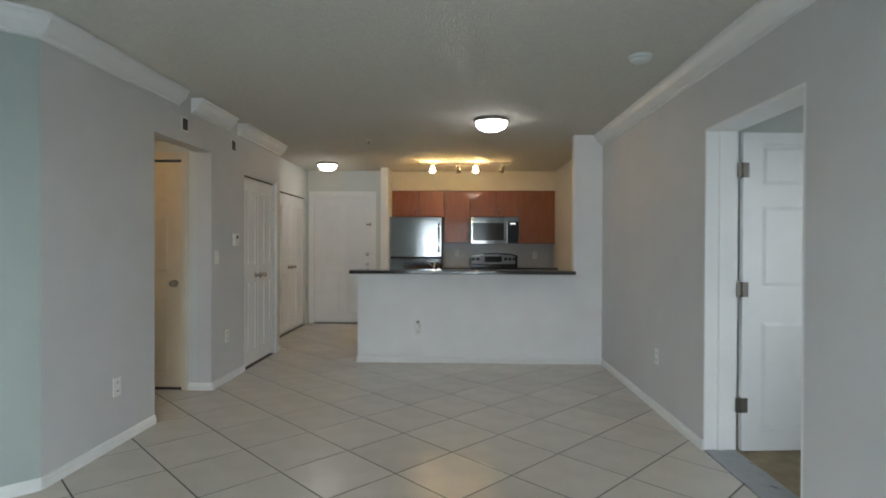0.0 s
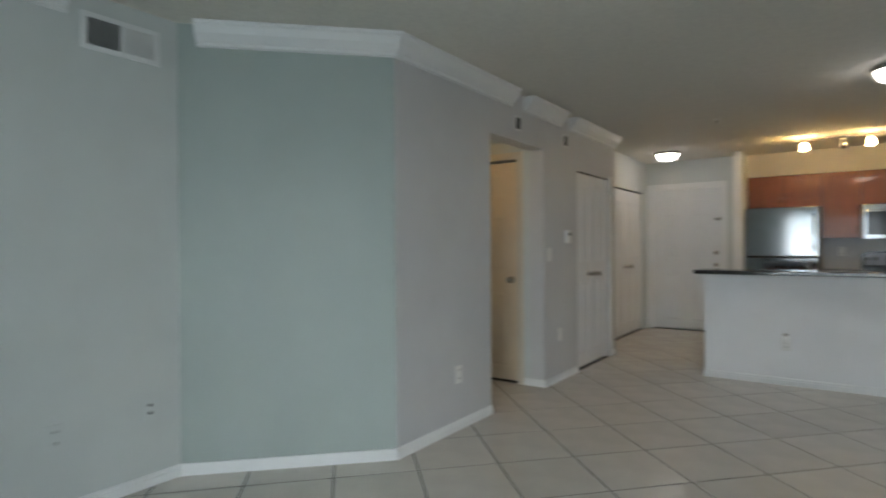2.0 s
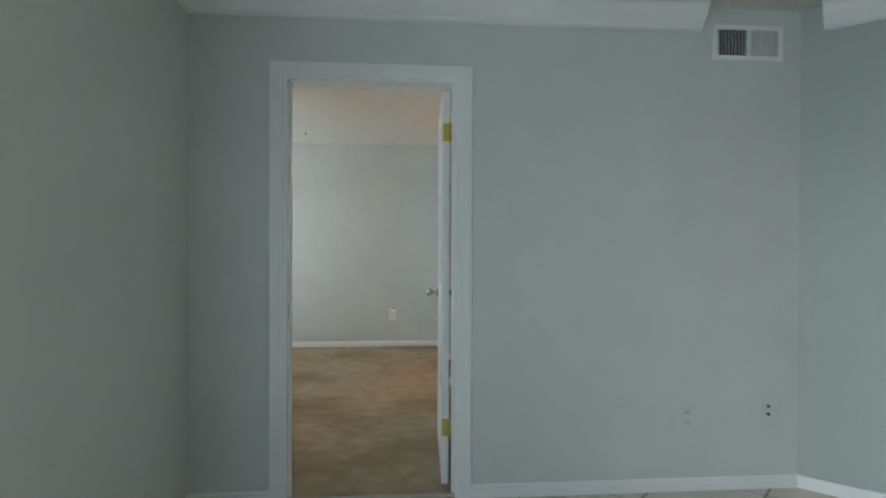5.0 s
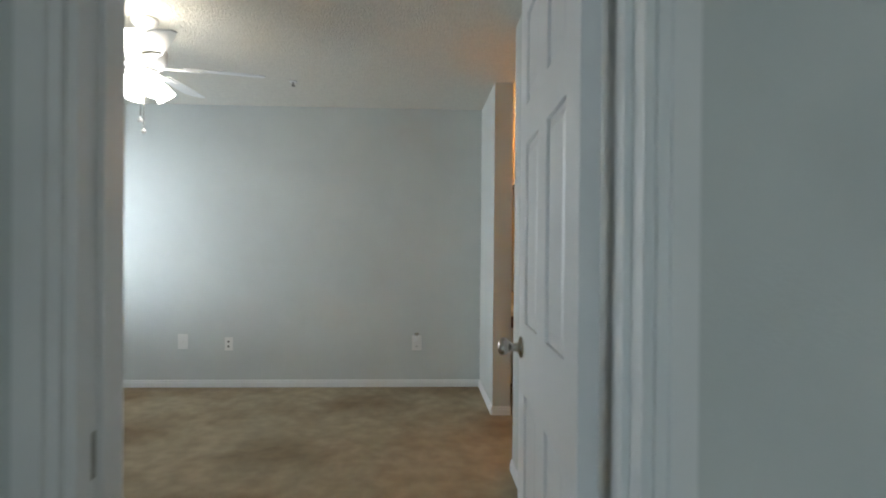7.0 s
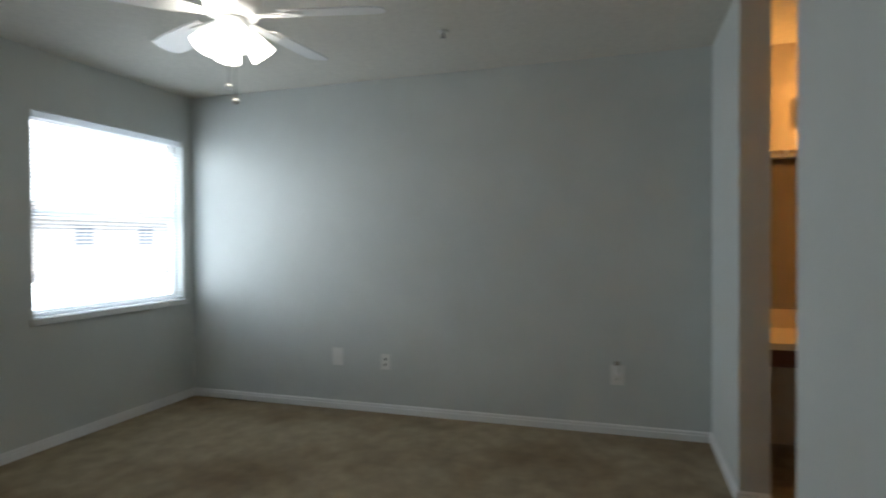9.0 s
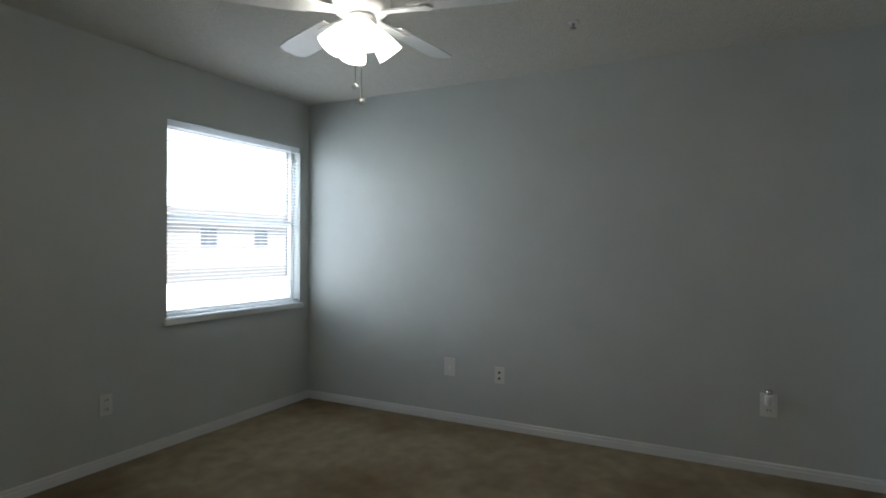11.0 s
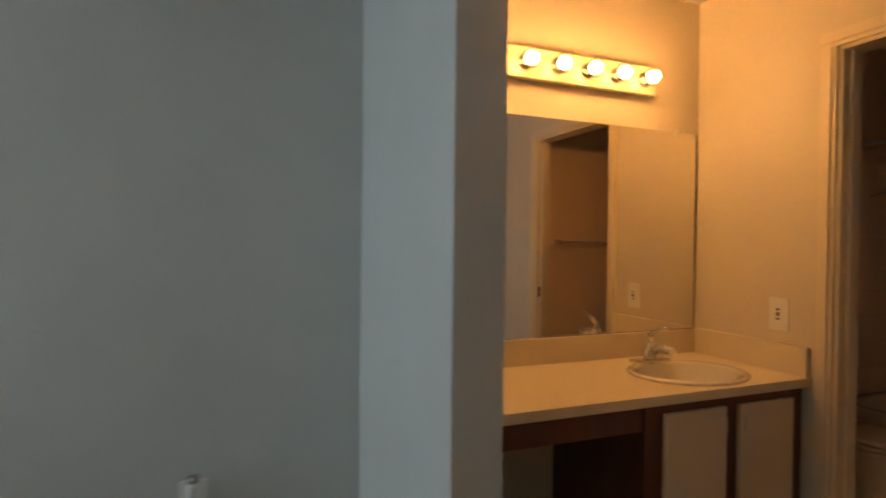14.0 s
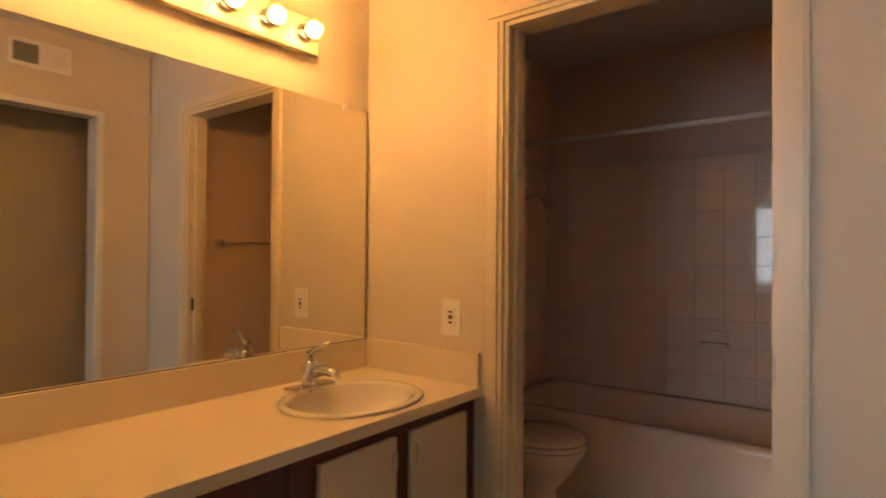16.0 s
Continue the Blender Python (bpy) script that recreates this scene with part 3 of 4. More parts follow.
for z0, z1 in ((0.045, 0.62), (0.665, WH - 0.04)):
    g = part("pane", boxes(((-W2 + 0.04, -0.03, z0), (W2 - 0.04, -0.025, z1))), GLASS, wd)
    g.visible_shadow = False
solid("window_sill", boxes(((-6.73, -3.57, 0.765), (-5.465, -3.545, 0.805)), ((-6.708, -3.64, 0.785), (-5.488, -3.57, 0.806)), bevel=0.003), TRIM, "white painted window sill", "window sill")
bl = thing("window_blind", pose(-6.098, -3.595, 0.805), "white venetian blind let down with open slats", "blind")
part("headrail", boxes(((-W2 + 0.008, -0.022, WH - 0.045), (W2 - 0.008, 0.022, WH - 0.002)), bevel=0.003), SLAT, bl)
part("bottom_rail", boxes(((-W2 + 0.012, -0.014, 0.012), (W2 - 0.012, 0.014, 0.03)), bevel=0.003), SLAT, bl)
slat_mesh = None
for i in range(46):
    if slat_mesh is None:
        bm = prism([(-0.0125, -0.0005), (0, 0.0022), (0.0125, -0.0005), (0.0125, -0.0011), (0, 0.0016), (-0.0125, -0.0011)], -W2 + 0.012, W2 - 0.012, "x")
        s = part("slat", bm, SLAT, bl)
        slat_mesh = s.data
    else:
        s = new("slat", slat_mesh)
        s.parent = bl
    s.location = (0, 0, 0.045 + i * 0.0247)
    s.rotation_euler = (radians(8), 0, 0)
for x in (-0.42, 0.0, 0.42):
    part("cord", tube([(x, 0.014, 0.03), (x, 0.012, WH - 0.05)], 0.001, 5), SLAT, bl)
part("wand", tube([(-0.50, 0.028, 0.45), (-0.50, 0.028, WH - 0.04)], 0.004, 6), SLAT, bl)

# doors
door_leaf("door_1", pose(-2.80, 0.067, 0.012, 0, 0, 177.3), 0.75, 2.01, "white six-panel bedroom door standing open", DOORW, knob_z=0.925, hinges=(0.29, 1.80), hinge_side=-1, group="brass")
door_leaf("door_2", pose(2.04, 3.40, 0.012, 0, 0, 4), 0.95, 1.95, "white six-panel door standing open", DOORW, hinges=(0.28, 0.99, 1.72), hinge_side=-1)
ed = door_leaf("door_3", pose(-2.022, 8.90, 0.014, 0, 0, 0), 0.914, 2.015, "white panelled steel entry door, closed", DOORW, knob_x=0.85, knob_z=0.93)
# Dark strip paints the shade in the gap below the entry door.
solid("door_gap_strip", boxes(((-2.02, 8.842, 0.0015), (-1.11, 8.94, 0.013))), SLOT, "dark strip standing in for the shaded gap under the entry door", "threshold")
part("deadbolt", lathe([(0.028, -0.018), (0.030, -0.03), (0.022, -0.04), (0.004, -0.042)], 18, "y", (0.85, 0, 1.10)), NICKEL, ed, "round metal deadbolt")
part("chain_lock", boxes(((0.83, -0.035, 1.56), (0.915, -0.018, 1.585)), ((0.89, -0.045, 1.55), (0.91, -0.018, 1.60)), bevel=0.003), NICKEL, ed, "metal night latch")
door_leaf("door_4", pose(-2.115, 4.76, 0.012, 0, 0, 180), 0.77, 1.97, "six-panel hall door with warm light in its colour, closed", DOOR_WARM, knob=True, knob_x=0.065, knob_z=0.91)
R2 = ((0.14, 0.84), (1.04, 1.80))
for k, (y0, y1, x, hgt) in enumerate(((5.445, 5.895, -1.885, 1.93), (5.905, 6.355, -1.885, 1.93), (7.285, 7.965, -2.165, 1.955), (7.975, 8.655, -2.165, 1.955))):
    door_leaf("bifold_door", pose(x, y0, 0.018, 0, 0, 90), y1 - y0, hgt, "white panelled bifold closet door, closed", DOORW, cols=2, rows=R2, knob=True, knob_x=(y1 - y0) - 0.07 if k % 2 == 0 else 0.07, knob_z=0.92, group="bifold closet doors")
for y0, y1, x, z in ((5.44, 6.36, -1.885, 1.952), (7.28, 8.66, -2.165, 1.980)):
    solid("trim", boxes(((x - 0.03, y0, z), (x + 0.03, y1, z + 0.008))), SLOT, "dark bifold door track", "door track")
    # Dark sheet in place of the closet's unlit inside.
    solid("shade_sheet_behind_bifold", boxes(((x - 0.06, y0, 0), (x - 0.05, y1, z))), DARKM, "dark sheet standing in for the unlit closet", "wall")
solid("trim", boxes(((-1.842, 6.375, 0), (-1.828, 6.44, 1.99))), TRIM, "white closet trim", "trim")


# ---- kitchen ----
def cab_door(parent, x0, x1, z0, z1, y, handle_x):
    f, g = 0.058, 0.007
    x0, x1, z0, z1 = x0 + g, x1 - g, z0 + g, z1 - g
    d = part("door", boxes(((x0, y - 0.02, z0), (x0 + f, y, z1)), ((x1 - f, y - 0.02, z0), (x1, y, z1)), ((x0 + f, y - 0.02, z0), (x1 - f, y, z0 + f)), ((x0 + f, y - 0.02, z1 - f), (x1 - f, y, z1)), ((x0 + f, y - 0.012, z0 + f), (x1 - f, y - 0.002, z1 - f)), ((x0 + f + 0.03, y - 0.017, z0 + f + 0.03), (x1 - f - 0.03, y - 0.012, z1 - f - 0.03))), CHERRY, parent)
    part("handle", tube([(handle_x, y - 0.02, z0 + 0.05), (handle_x, y - 0.045, z0 + 0.065), (handle_x, y - 0.045, z0 + 0.125), (handle_x, y - 0.02, z0 + 0.14)], 0.007, 8), NICKEL, d, "slim metal bow handle")


CABS = ((-0.785, 0.055, 1.709, 2.134, (-0.785, -0.365, 0.055)), (0.055, 0.465, 1.30, 2.134, (0.055, 0.465)), (0.465, 1.25, 1.715, 2.134, (0.465, 0.886, 1.25)), (1.25, 1.82, 1.288, 2.134, (1.25, 1.82)))
for x0, x1, z0, z1, splits in CABS:
    c = thing("wall_cabinet", pose(0, 0, 0), "cherry wood wall cabinet with framed doors under the soffit", "cabinet", "kitchen wall cabinets")
    # Dark wood on the carcass paints shade between the cabinet doors.
    part("body", boxes(((x0 + 0.001, 8.92, z0), (x1 - 0.001, 9.229, z1))), MAHOG, c, "cabinet carcass darkened to put shade into the door gaps")
    for k, (a, b) in enumerate(zip(splits, splits[1:])):
        cab_door(c, a, b, z0, z1, 8.92, b - 0.04 if (len(splits) == 2 and x0 < 1) or (len(splits) == 3 and k == 0) else a + 0.04)

fr = thing("refrigerator", pose(-0.38, 8.62, 0), "stainless steel top-freezer refrigerator", "refrigerator")
part("body", boxes(((-0.405, 0.06, 0.03), (0.405, 0.60, 1.69)), bevel=0.006), BLACK, fr, "dark grey cabinet sides")
for z0, z1 in ((0.06, 1.055), (1.07, 1.70)):
    d = part("door", boxes(((-0.41, 0.0, z0), (0.41, 0.055, z1)), bevel=0.012), STEEL, fr)
    h0, h1 = (0.55, 0.98) if z0 < 1 else (1.15, 1.60)
    part("handle", tube([(0.36, 0.0, h0), (0.36, -0.045, h0 + 0.05), (0.36, -0.05, (h0 + h1) / 2), (0.36, -0.045, h1 - 0.05), (0.36, 0.0, h1)], 0.014, 10), STEEL, d, "curved bar handle")

mw = thing("microwave", pose(0.857, 8.84, 1.285), "stainless steel over-range microwave with dark window", "microwave")
part("body", boxes(((-0.375, 0.02, 0), (0.375, 0.385, 0.424)), bevel=0.004), STEEL, mw)
part("door", boxes(((-0.372, 0.0, 0.01), (0.20, 0.022, 0.35)), bevel=0.004), STEEL, mw)
part("window", boxes(((-0.345, -0.004, 0.05), (0.15, 0.001, 0.335))), BLACK, mw)
part("handle", tube([(0.178, 0, 0.05), (0.178, -0.035, 0.07), (0.178, -0.035, 0.30), (0.178, 0, 0.32)], 0.011, 10), STEEL, mw)
part("control_panel", boxes(((0.205, 0.0, 0.01), (0.372, 0.021, 0.35)), bevel=0.003), BLACK, mw)
part("display", boxes(((0.25, -0.002, 0.31), (0.33, 0.001, 0.33))), glow("display", (0.8, 0.9, 1), 0.6), mw)
part("grille", boxes(((-0.372, 0.002, 0.357), (0.372, 0.02, 0.42)), bevel=0.003), STEEL, mw)

rg = thing("kitchen_range", pose(0.857, 8.62, 0), "stainless electric range with a black glass top", "range")
part("body", boxes(((-0.378, 0.03, 0.02), (0.378, 0.58, 0.895)), bevel=0.004), STEEL, rg)
part("cooktop", boxes(((-0.378, 0.0, 0.895), (0.378, 0.54, 0.915)), bevel=0.003), BLACK, rg)
part("oven_door", boxes(((-0.37, -0.01, 0.2), (0.37, 0.03, 0.85)), bevel=0.006), STEEL, rg)
back = part("control_panel", prism([(-0.395, 0.915), (0.395, 0.915), (0.395, 1.09), (0.30, 1.125), (0.0, 1.135), (-0.30, 1.125), (-0.395, 1.09)], 0.52, 0.585, "y"), BLACK, rg)
part("face_plate", prism([(-0.36, 0.955), (0.36, 0.955), (0.36, 1.075), (0.29, 1.105), (0.0, 1.114), (-0.29, 1.105), (-0.36, 1.075)], 0.515, 0.521, "y"), mat("dark_brushed_steel", (0.26, 0.26, 0.27), 0.38, 1.0), rg)
part("clock", boxes(((-0.14, 0.511, 0.985), (0.14, 0.516, 1.08))), BLACK, rg)
for x in (-0.33, -0.25, 0.20, 0.27, 0.34):
    part("dial", lathe([(0.026, 0.516), (0.024, 0.50), (0.010, 0.495)], 16, "y", (x, 0, 1.035)), BLACK, rg)

solid("backsplash", boxes(((0.05, 9.222, 0.915), (1.82, 9.229, 1.30))), mat("pale_tile_splash", (0.55, 0.56, 0.57), 0.25), "pale tiled kitchen backsplash", "backsplash")
for x0, x1 in ((0.055, 0.47), (1.245, 1.82)):
    b = thing("base_cabinet", pose(0, 0, 0), "cherry wood kitchen base cabinet", "cabinet", "kitchen base cabinets")
    part("body", boxes(((x0, 8.66, 0.0), (x1, 9.22, 0.87))), CHERRY, b)
    cab_door(b, x0, x1, 0.1, 0.85, 8.66, x1 - 0.05)
    tagged(part("worktop", boxes(((x0, 8.62, 0.872), (x1, 9.221, 0.912)), bevel=0.003), GRANITE), "dark granite kitchen worktop", "worktop")
sc = thing("sink_cabinet", pose(0, 0, 0), "cherry wood cabinets behind the half wall", "cabinet")
part("body", boxes(((-0.75, 6.06, 0), (1.79, 6.62, 0.86))), CHERRY, sc)
tagged(part("worktop", boxes(((-0.77, 6.055, 0.862), (1.795, 6.66, 0.90)), bevel=0.003), GRANITE), "dark granite worktop with the sink", "worktop")
fc = thing("kitchen_faucet", pose(0.02, 6.14, 0.90), "chrome kitchen tap with a side lever", "faucet")
part("base", lathe([(0.03, 0), (0.028, 0.012), (0.018, 0.02), (0.016, 0.10), (0.006, 0.105)], 18), CHROME, fc)
part("spout", tube([(0, 0, 0.09), (0.01, 0.06, 0.16), (0.02, 0.14, 0.165), (0.02, 0.20, 0.13)], 0.011, 10), CHROME, fc)
part("lever", tube([(0, 0, 0.10), (-0.02, -0.01, 0.13), (-0.06, -0.01, 0.17)], 0.006, 8), CHROME, fc)
tagged(part("breakfast_bar", boxes(((-0.86, 5.80, 0.958), (1.523, 6.20, 0.996)), bevel=0.008), GRANITE), "dark polished granite breakfast bar top", "counter")
solid("trim", boxes(((-0.80, 5.915, 0.93), (1.60, 5.929, 0.955))), TRIM, "white trim strip under the bar top", "trim")

tl = thing("track_light", pose(0, 0, 2.44), "ceiling track with four spotlights, two of them lit", "track light")
part("track", boxes(((-0.13, 7.86, -0.03), (1.02, 7.895, -0.002)), bevel=0.003), NICKEL, tl)
for x, lit, dx, dy in ((-0.08, True, 0.0, -0.06), (0.27, False, 0.02, 0.05), (0.52, True, 0.01, -0.05), (0.93, False, -0.04, 0.04)):
    h = part("spot", tube([(x, 7.878, -0.03), (x, 7.878, -0.075)], 0.008, 8), NICKEL, tl)
    bm = tube([(x, 7.878, -0.07), (x + dx * 0.6, 7.878 + dy * 0.6, -0.10), (x + dx, 7.878 + dy, -0.14)], [0.018, 0.031, 0.036], 16)
    part("lamp_head", bm, SPOT if lit else NICKEL, h)


def dome(x, y, r, label):
    d = thing("ceiling_light", pose(x, y, 2.44), label, "ceiling light", "dome ceiling lights")
    part("rim", lathe([(r, -0.001), (r * 1.02, -0.02), (r * 0.97, -0.035), (r * 0.9, -0.03)], 32), NICKEL, d, "metal rim")
    part("shade", lathe([(r * 0.90, -0.022), (r * 0.88, -0.05), (r * 0.74, -0.085), (r * 0.45, -0.108), (0.01, -0.116)], 32), DOME, d, "lit white glass dome")


dome(0.60, 5.15, 0.165, "lit flush dome ceiling light with a metal rim")
dome(-1.60, 7.95, 0.15, "lit flush dome ceiling light in the entry")
sm = thing("smoke_detector", pose(1.42, 3.40, 2.44), "round white smoke detector on the ceiling", "smoke detector")
part("base", lathe([(0.072, -0.001), (0.072, -0.012), (0.066, -0.018)], 28), PLAST, sm)
part("cover", lathe([(0.062, -0.017), (0.060, -0.034), (0.045, -0.042), (0.005, -0.043)], 28), PLAST, sm)


def sprinkler(x, y):
    d = thing("sprinkler", pose(x, y, 2.44), "small metal ceiling fire sprinkler", "sprinkler")
    part("rose", lathe([(0.030, -0.001), (0.028, -0.006), (0.012, -0.008)], 18), PLAST, d)
    part("head", lathe([(0.006, -0.006), (0.006, -0.03), (0.016, -0.032), (0.016, -0.035)], 12), NICKEL, d)


sprinkler(-0.72, 6.2)
sprinkler(-6.05, -1.15)
# Unseen fixture added to warm the hall recess.
hl = thing("added_hall_light", pose(-2.55, 4.05, 2.16), "warm ceiling light added unseen in the hall", "ceiling light")
part("shade", lathe([(0.08, -0.001), (0.08, -0.03), (0.05, -0.06), (0.01, -0.07)], 24), glow("added_hall_glow", (1.0, 0.60, 0.24), 6.5), hl)

# wall fittings, living room
plate("wall_outlet", facing(-0.135, 5.93, 0.36, "y-"), "white double outlet on the half wall", "outlet")
freshener(facing(-0.135, 5.921, 0.37, "y-"))
plate("wall_outlet", facing(1.825, 4.24, 0.42, "x-"), "white double outlet on the pale wall", "outlet")
plate("wall_outlet", facing(-1.84, 3.35, 0.37, "x+"), "white double outlet on the pale wall", "outlet")
plate("wall_outlet", facing(-1.84, 5.02, 0.42, "x+"), "white double outlet on the pale wall", "outlet")
plate("light_switch", facing(-1.84, 4.80, 1.15, "x+"), "white light switch by the hall opening", "light switch", "switch")
th = thing("thermostat", facing(-1.84, 5.20, 1.31, "x+"), "small white wall thermostat", "thermostat")
part("cover", boxes(((-0.045, -0.028, -0.06), (0.045, 0, 0.06)), bevel=0.005), PLAST, th)
part("display", boxes(((-0.025, -0.0285, 0.01), (0.025, -0.027, 0.04))), SLOT, th)
plate("wall_outlet", facing(-2.66, 1.28, 0.37, "x+"), "double outlet painted over on the grey wall", "outlet", cover=PAINT)
plate("cable_outlet", facing(-2.66, 1.71, 0.40, "x+"), "cable outlet painted over on the grey wall", "outlet", "coax", cover=PAINT)
plate("wall_outlet", facing(-1.36, -1.155, 0.40, "y+"), "white double outlet on the grey wall", "outlet")
freshener(facing(-1.36, -1.146, 0.41, "y+"))
plate("wall_outlet", facing(0.264, 9.222, 1.13, "y-"), "white double outlet on the backsplash", "outlet")
plate("wall_outlet", facing(1.546, 9.222, 1.10, "y-"), "white double outlet on the backsplash", "outlet")
vent(facing(-2.66, 1.59, 2.265, "x+"), 0.37, 0.175, "white wall vent with vertical blades by the corner")
for y in (4.22, 5.16):
    v = thing("small_vent", facing(-1.84, y, 2.20, "x+"), "small dark sprinkler recess plate high on the wall", "vent")
    part("cover", boxes(((-0.055, -0.008, -0.055), (0.055, 0, 0.055)), bevel=0.003), TRIM, v)
    part("recess", boxes(((-0.04, -0.0095, -0.045), (0.04, -0.0075, 0.045))), SLOT, v)

# ---- bedroom ----
plate("wall_outlet", facing(-6.81, -2.24, 0.395, "x+"), "white blank wall plate on the bedroom wall", "outlet", "switch", 0.085, 0.13)
plate("cable_outlet", facing(-6.81, -1.85, 0.375, "x+"), "white cable outlet on the bedroom wall", "outlet", "coax", 0.07, 0.115)
plate("wall_outlet", facing(-6.81, -0.225, 0.385, "x+"), "white double outlet on the bedroom wall", "outlet", "outlet", 0.085, 0.13)
freshener(facing(-6.801, -0.225, 0.395, "x+"))
plate("wall_outlet", facing(-5.10, -3.57, 0.36, "y+"), "white double outlet under the window wall", "outlet")

FAN = (-4.95, -1.70)
fan = thing("ceiling_fan", pose(*FAN, 2.432), "white five-blade ceiling fan with lit frosted shades", "ceiling fan")
part("canopy", lathe([(0.07, 0.007), (0.068, -0.015), (0.04, -0.045), (0.018, -0.055)], 28), TRIM, fan)
part("rod", tube([(0, 0, 0.04), (0, 0, -0.15)], 0.013, 12), TRIM, fan)
part("motor", lathe([(0.03, -0.13), (0.10, -0.14), (0.115, -0.165), (0.115, -0.225), (0.10, -0.25), (0.05, -0.265)], 32), TRIM, fan)
part("light_kit", lathe([(0.05, -0.262), (0.065, -0.28), (0.06, -0.32), (0.03, -0.345), (0.005, -0.35)], 28), TRIM, fan)
for k in range(5):
    a = radians(72 * k + 32)
    rot = Matrix.Rotation(a, 4, "Z") @ Matrix.Rotation(radians(11), 4, "X")
    out = [(0.20, -0.055), (0.30, -0.062), (0.50, -0.070), (0.59, -0.064), (0.62, -0.035), (0.62, 0.035), (0.59, 0.064), (0.50, 0.070), (0.30, 0.062), (0.20, 0.055)]
    bm = prism(out, -0.003, 0.003)
    bmesh.ops.transform(bm, matrix=Matrix.Translation((0, 0, -0.245)) @ rot, verts=bm.verts)
    b = part("blade", bm, TRIM, fan)
    bm = prism([(0.09, -0.018), (0.17, -0.03), (0.27, -0.042), (0.29, 0.0), (0.27, 0.042), (0.17, 0.03), (0.09, 0.018)], -0.011, -0.005)
    bmesh.ops.transform(bm, matrix=Matrix.Translation((0, 0, -0.245)) @ rot, verts=bm.verts)
    part("blade_bracket", bm, TRIM, b, "ornate white blade bracket")
for k in range(4):
    a = radians(90 * k + 50)
    bm = lathe([(0.020, 0.0), (0.028, -0.015), (0.043, -0.06), (0.053, -0.11), (0.050, -0.111), (0.018, -0.012)], 22)
    bmesh.ops.transform(bm, matrix=Matrix.Translation((0.055 * math.cos(a), 0.055 * math.sin(a), -0.31)) @ Matrix.Rotation(a, 4, "Z") @ Matrix.Rotation(radians(-38), 4, "Y"), verts=bm.verts)
    part("shade", bm, SHADE, fan, "lit frosted glass bell shade")
bm = lathe([(0.030, -0.27), (0.036, -0.25), (0.058, -0.18), (0.070, -0.125), (0.066, -0.125), (0.034, -0.24)], 22, "z", (0.145, 0.02, 0))
part("shade", bm, SHADE, fan, "lit frosted glass bell shade turned up")
for x, z in ((0.02, -0.53), (-0.02, -0.58)):
    c = part("pull_chain", tube([(x, -0.01, -0.34), (x, -0.01, z)], 0.0018, 6), NICKEL, fan)
    part("pull_knob", lathe([(0.004, z), (0.014, z - 0.008), (0.014, z - 0.018), (0.004, z - 0.024)], 14, "z", (x, -0.01, 0)), PLAST, c)

# ---- vanity alcove ----
van = thing("vanity_cabinet", pose(0, 0, 0), "dark red wood vanity with cream doors and a knee space", "vanity")
part("body", boxes(((-6.90, 1.27, 0.10), (-6.365, 2.055, 0.12)), ((-6.365, 1.27, 0.10), (-6.345, 2.055, 0.68)), ((-6.88, 1.28, 0.0), (-6.42, 2.055, 0.10))), MAHOG, van)
part("apron", boxes(((-6.375, 0.468, 0.585), (-6.345, 1.27, 0.68))), MAHOG, van)
part("side_panel", boxes(((-6.90, 1.235, 0.0), (-6.335, 1.268, 0.68))), MAHOG, van)
for y0, y1, hy in ((1.325, 1.62, 1.605), (1.69, 1.985, 1.715)):
    d = part("door", boxes(((-6.344, y0, 0.12), (-6.326, y1, 0.640)), bevel=0.003), LAMIN, van, "cream laminate door")
    part("handle", boxes(((-6.326, hy - 0.008, 0.54), (-6.316, hy + 0.008, 0.60)), bevel=0.003), LAMIN, d)
ct = thing("vanity_counter", pose(0, 0, 0), "cream laminate vanity counter with backsplash", "counter")
bm = prism([(-6.90, 0.468), (-6.305, 0.468), (-6.305, 2.057), (-6.90, 2.057)], 0.682, 0.717)
top = part("counter", bm, LAMIN, ct)
part("backsplash", boxes(((-6.903, 0.468, 0.717), (-6.882, 2.057, 0.832)), ((-6.882, 2.036, 0.717), (-6.315, 2.058, 0.838)), bevel=0.002), LAMIN, ct)
SK = (-6.54, 1.64)
sk = thing("washbasin", pose(*SK, 0.717), "oval white drop-in washbasin", "sink")


def oval(profile, sx, sy, n=36, caps=True):
    b = lathe(profile, n, caps=caps)
    bmesh.ops.scale(b, vec=(sx, sy, 1), verts=b.verts)
    return b


cut = part("cutter", oval([(0.20, -0.2), (0.20, 0.2)], 0.93, 1.12), LAMIN)
cut.location = (*SK, 0.717)
md = top.modifiers.new("cut", "BOOLEAN")
md.object, md.operation, md.solver = cut, "DIFFERENCE", "EXACT"
bpy.context.view_layer.update()
top_mesh = bpy.data.meshes.new_from_object(top.evaluated_get(bpy.context.evaluated_depsgraph_get()))
top.modifiers.clear()
top.data = top_mesh
bpy.data.objects.remove(cut)
part("rim", oval([(0.188, -0.01), (0.226, 0.001), (0.228, 0.008), (0.215, 0.014), (0.198, 0.010), (0.188, -0.01)], 0.93, 1.12, caps=False), CERAM, sk)
part("bowl", oval([(0.192, 0.004), (0.180, -0.03), (0.150, -0.08), (0.09, -0.115), (0.03, -0.125), (0.001, -0.126)], 0.93, 1.12), CERAM, sk)
bowl = bpy.data.objects["bowl"].data
bm = bmesh.new()
bm.from_mesh(bowl)
bmesh.ops.delete(bm, geom=[f for f in bm.faces if len(f.verts) > 4 and f.calc_center_median().z > 0], context="FACES_ONLY")
bm.to_mesh(bowl)
bm.free()
part("drain", lathe([(0.022, -0.122), (0.022, -0.118), (0.012, -0.117)], 18), CHROME, sk)
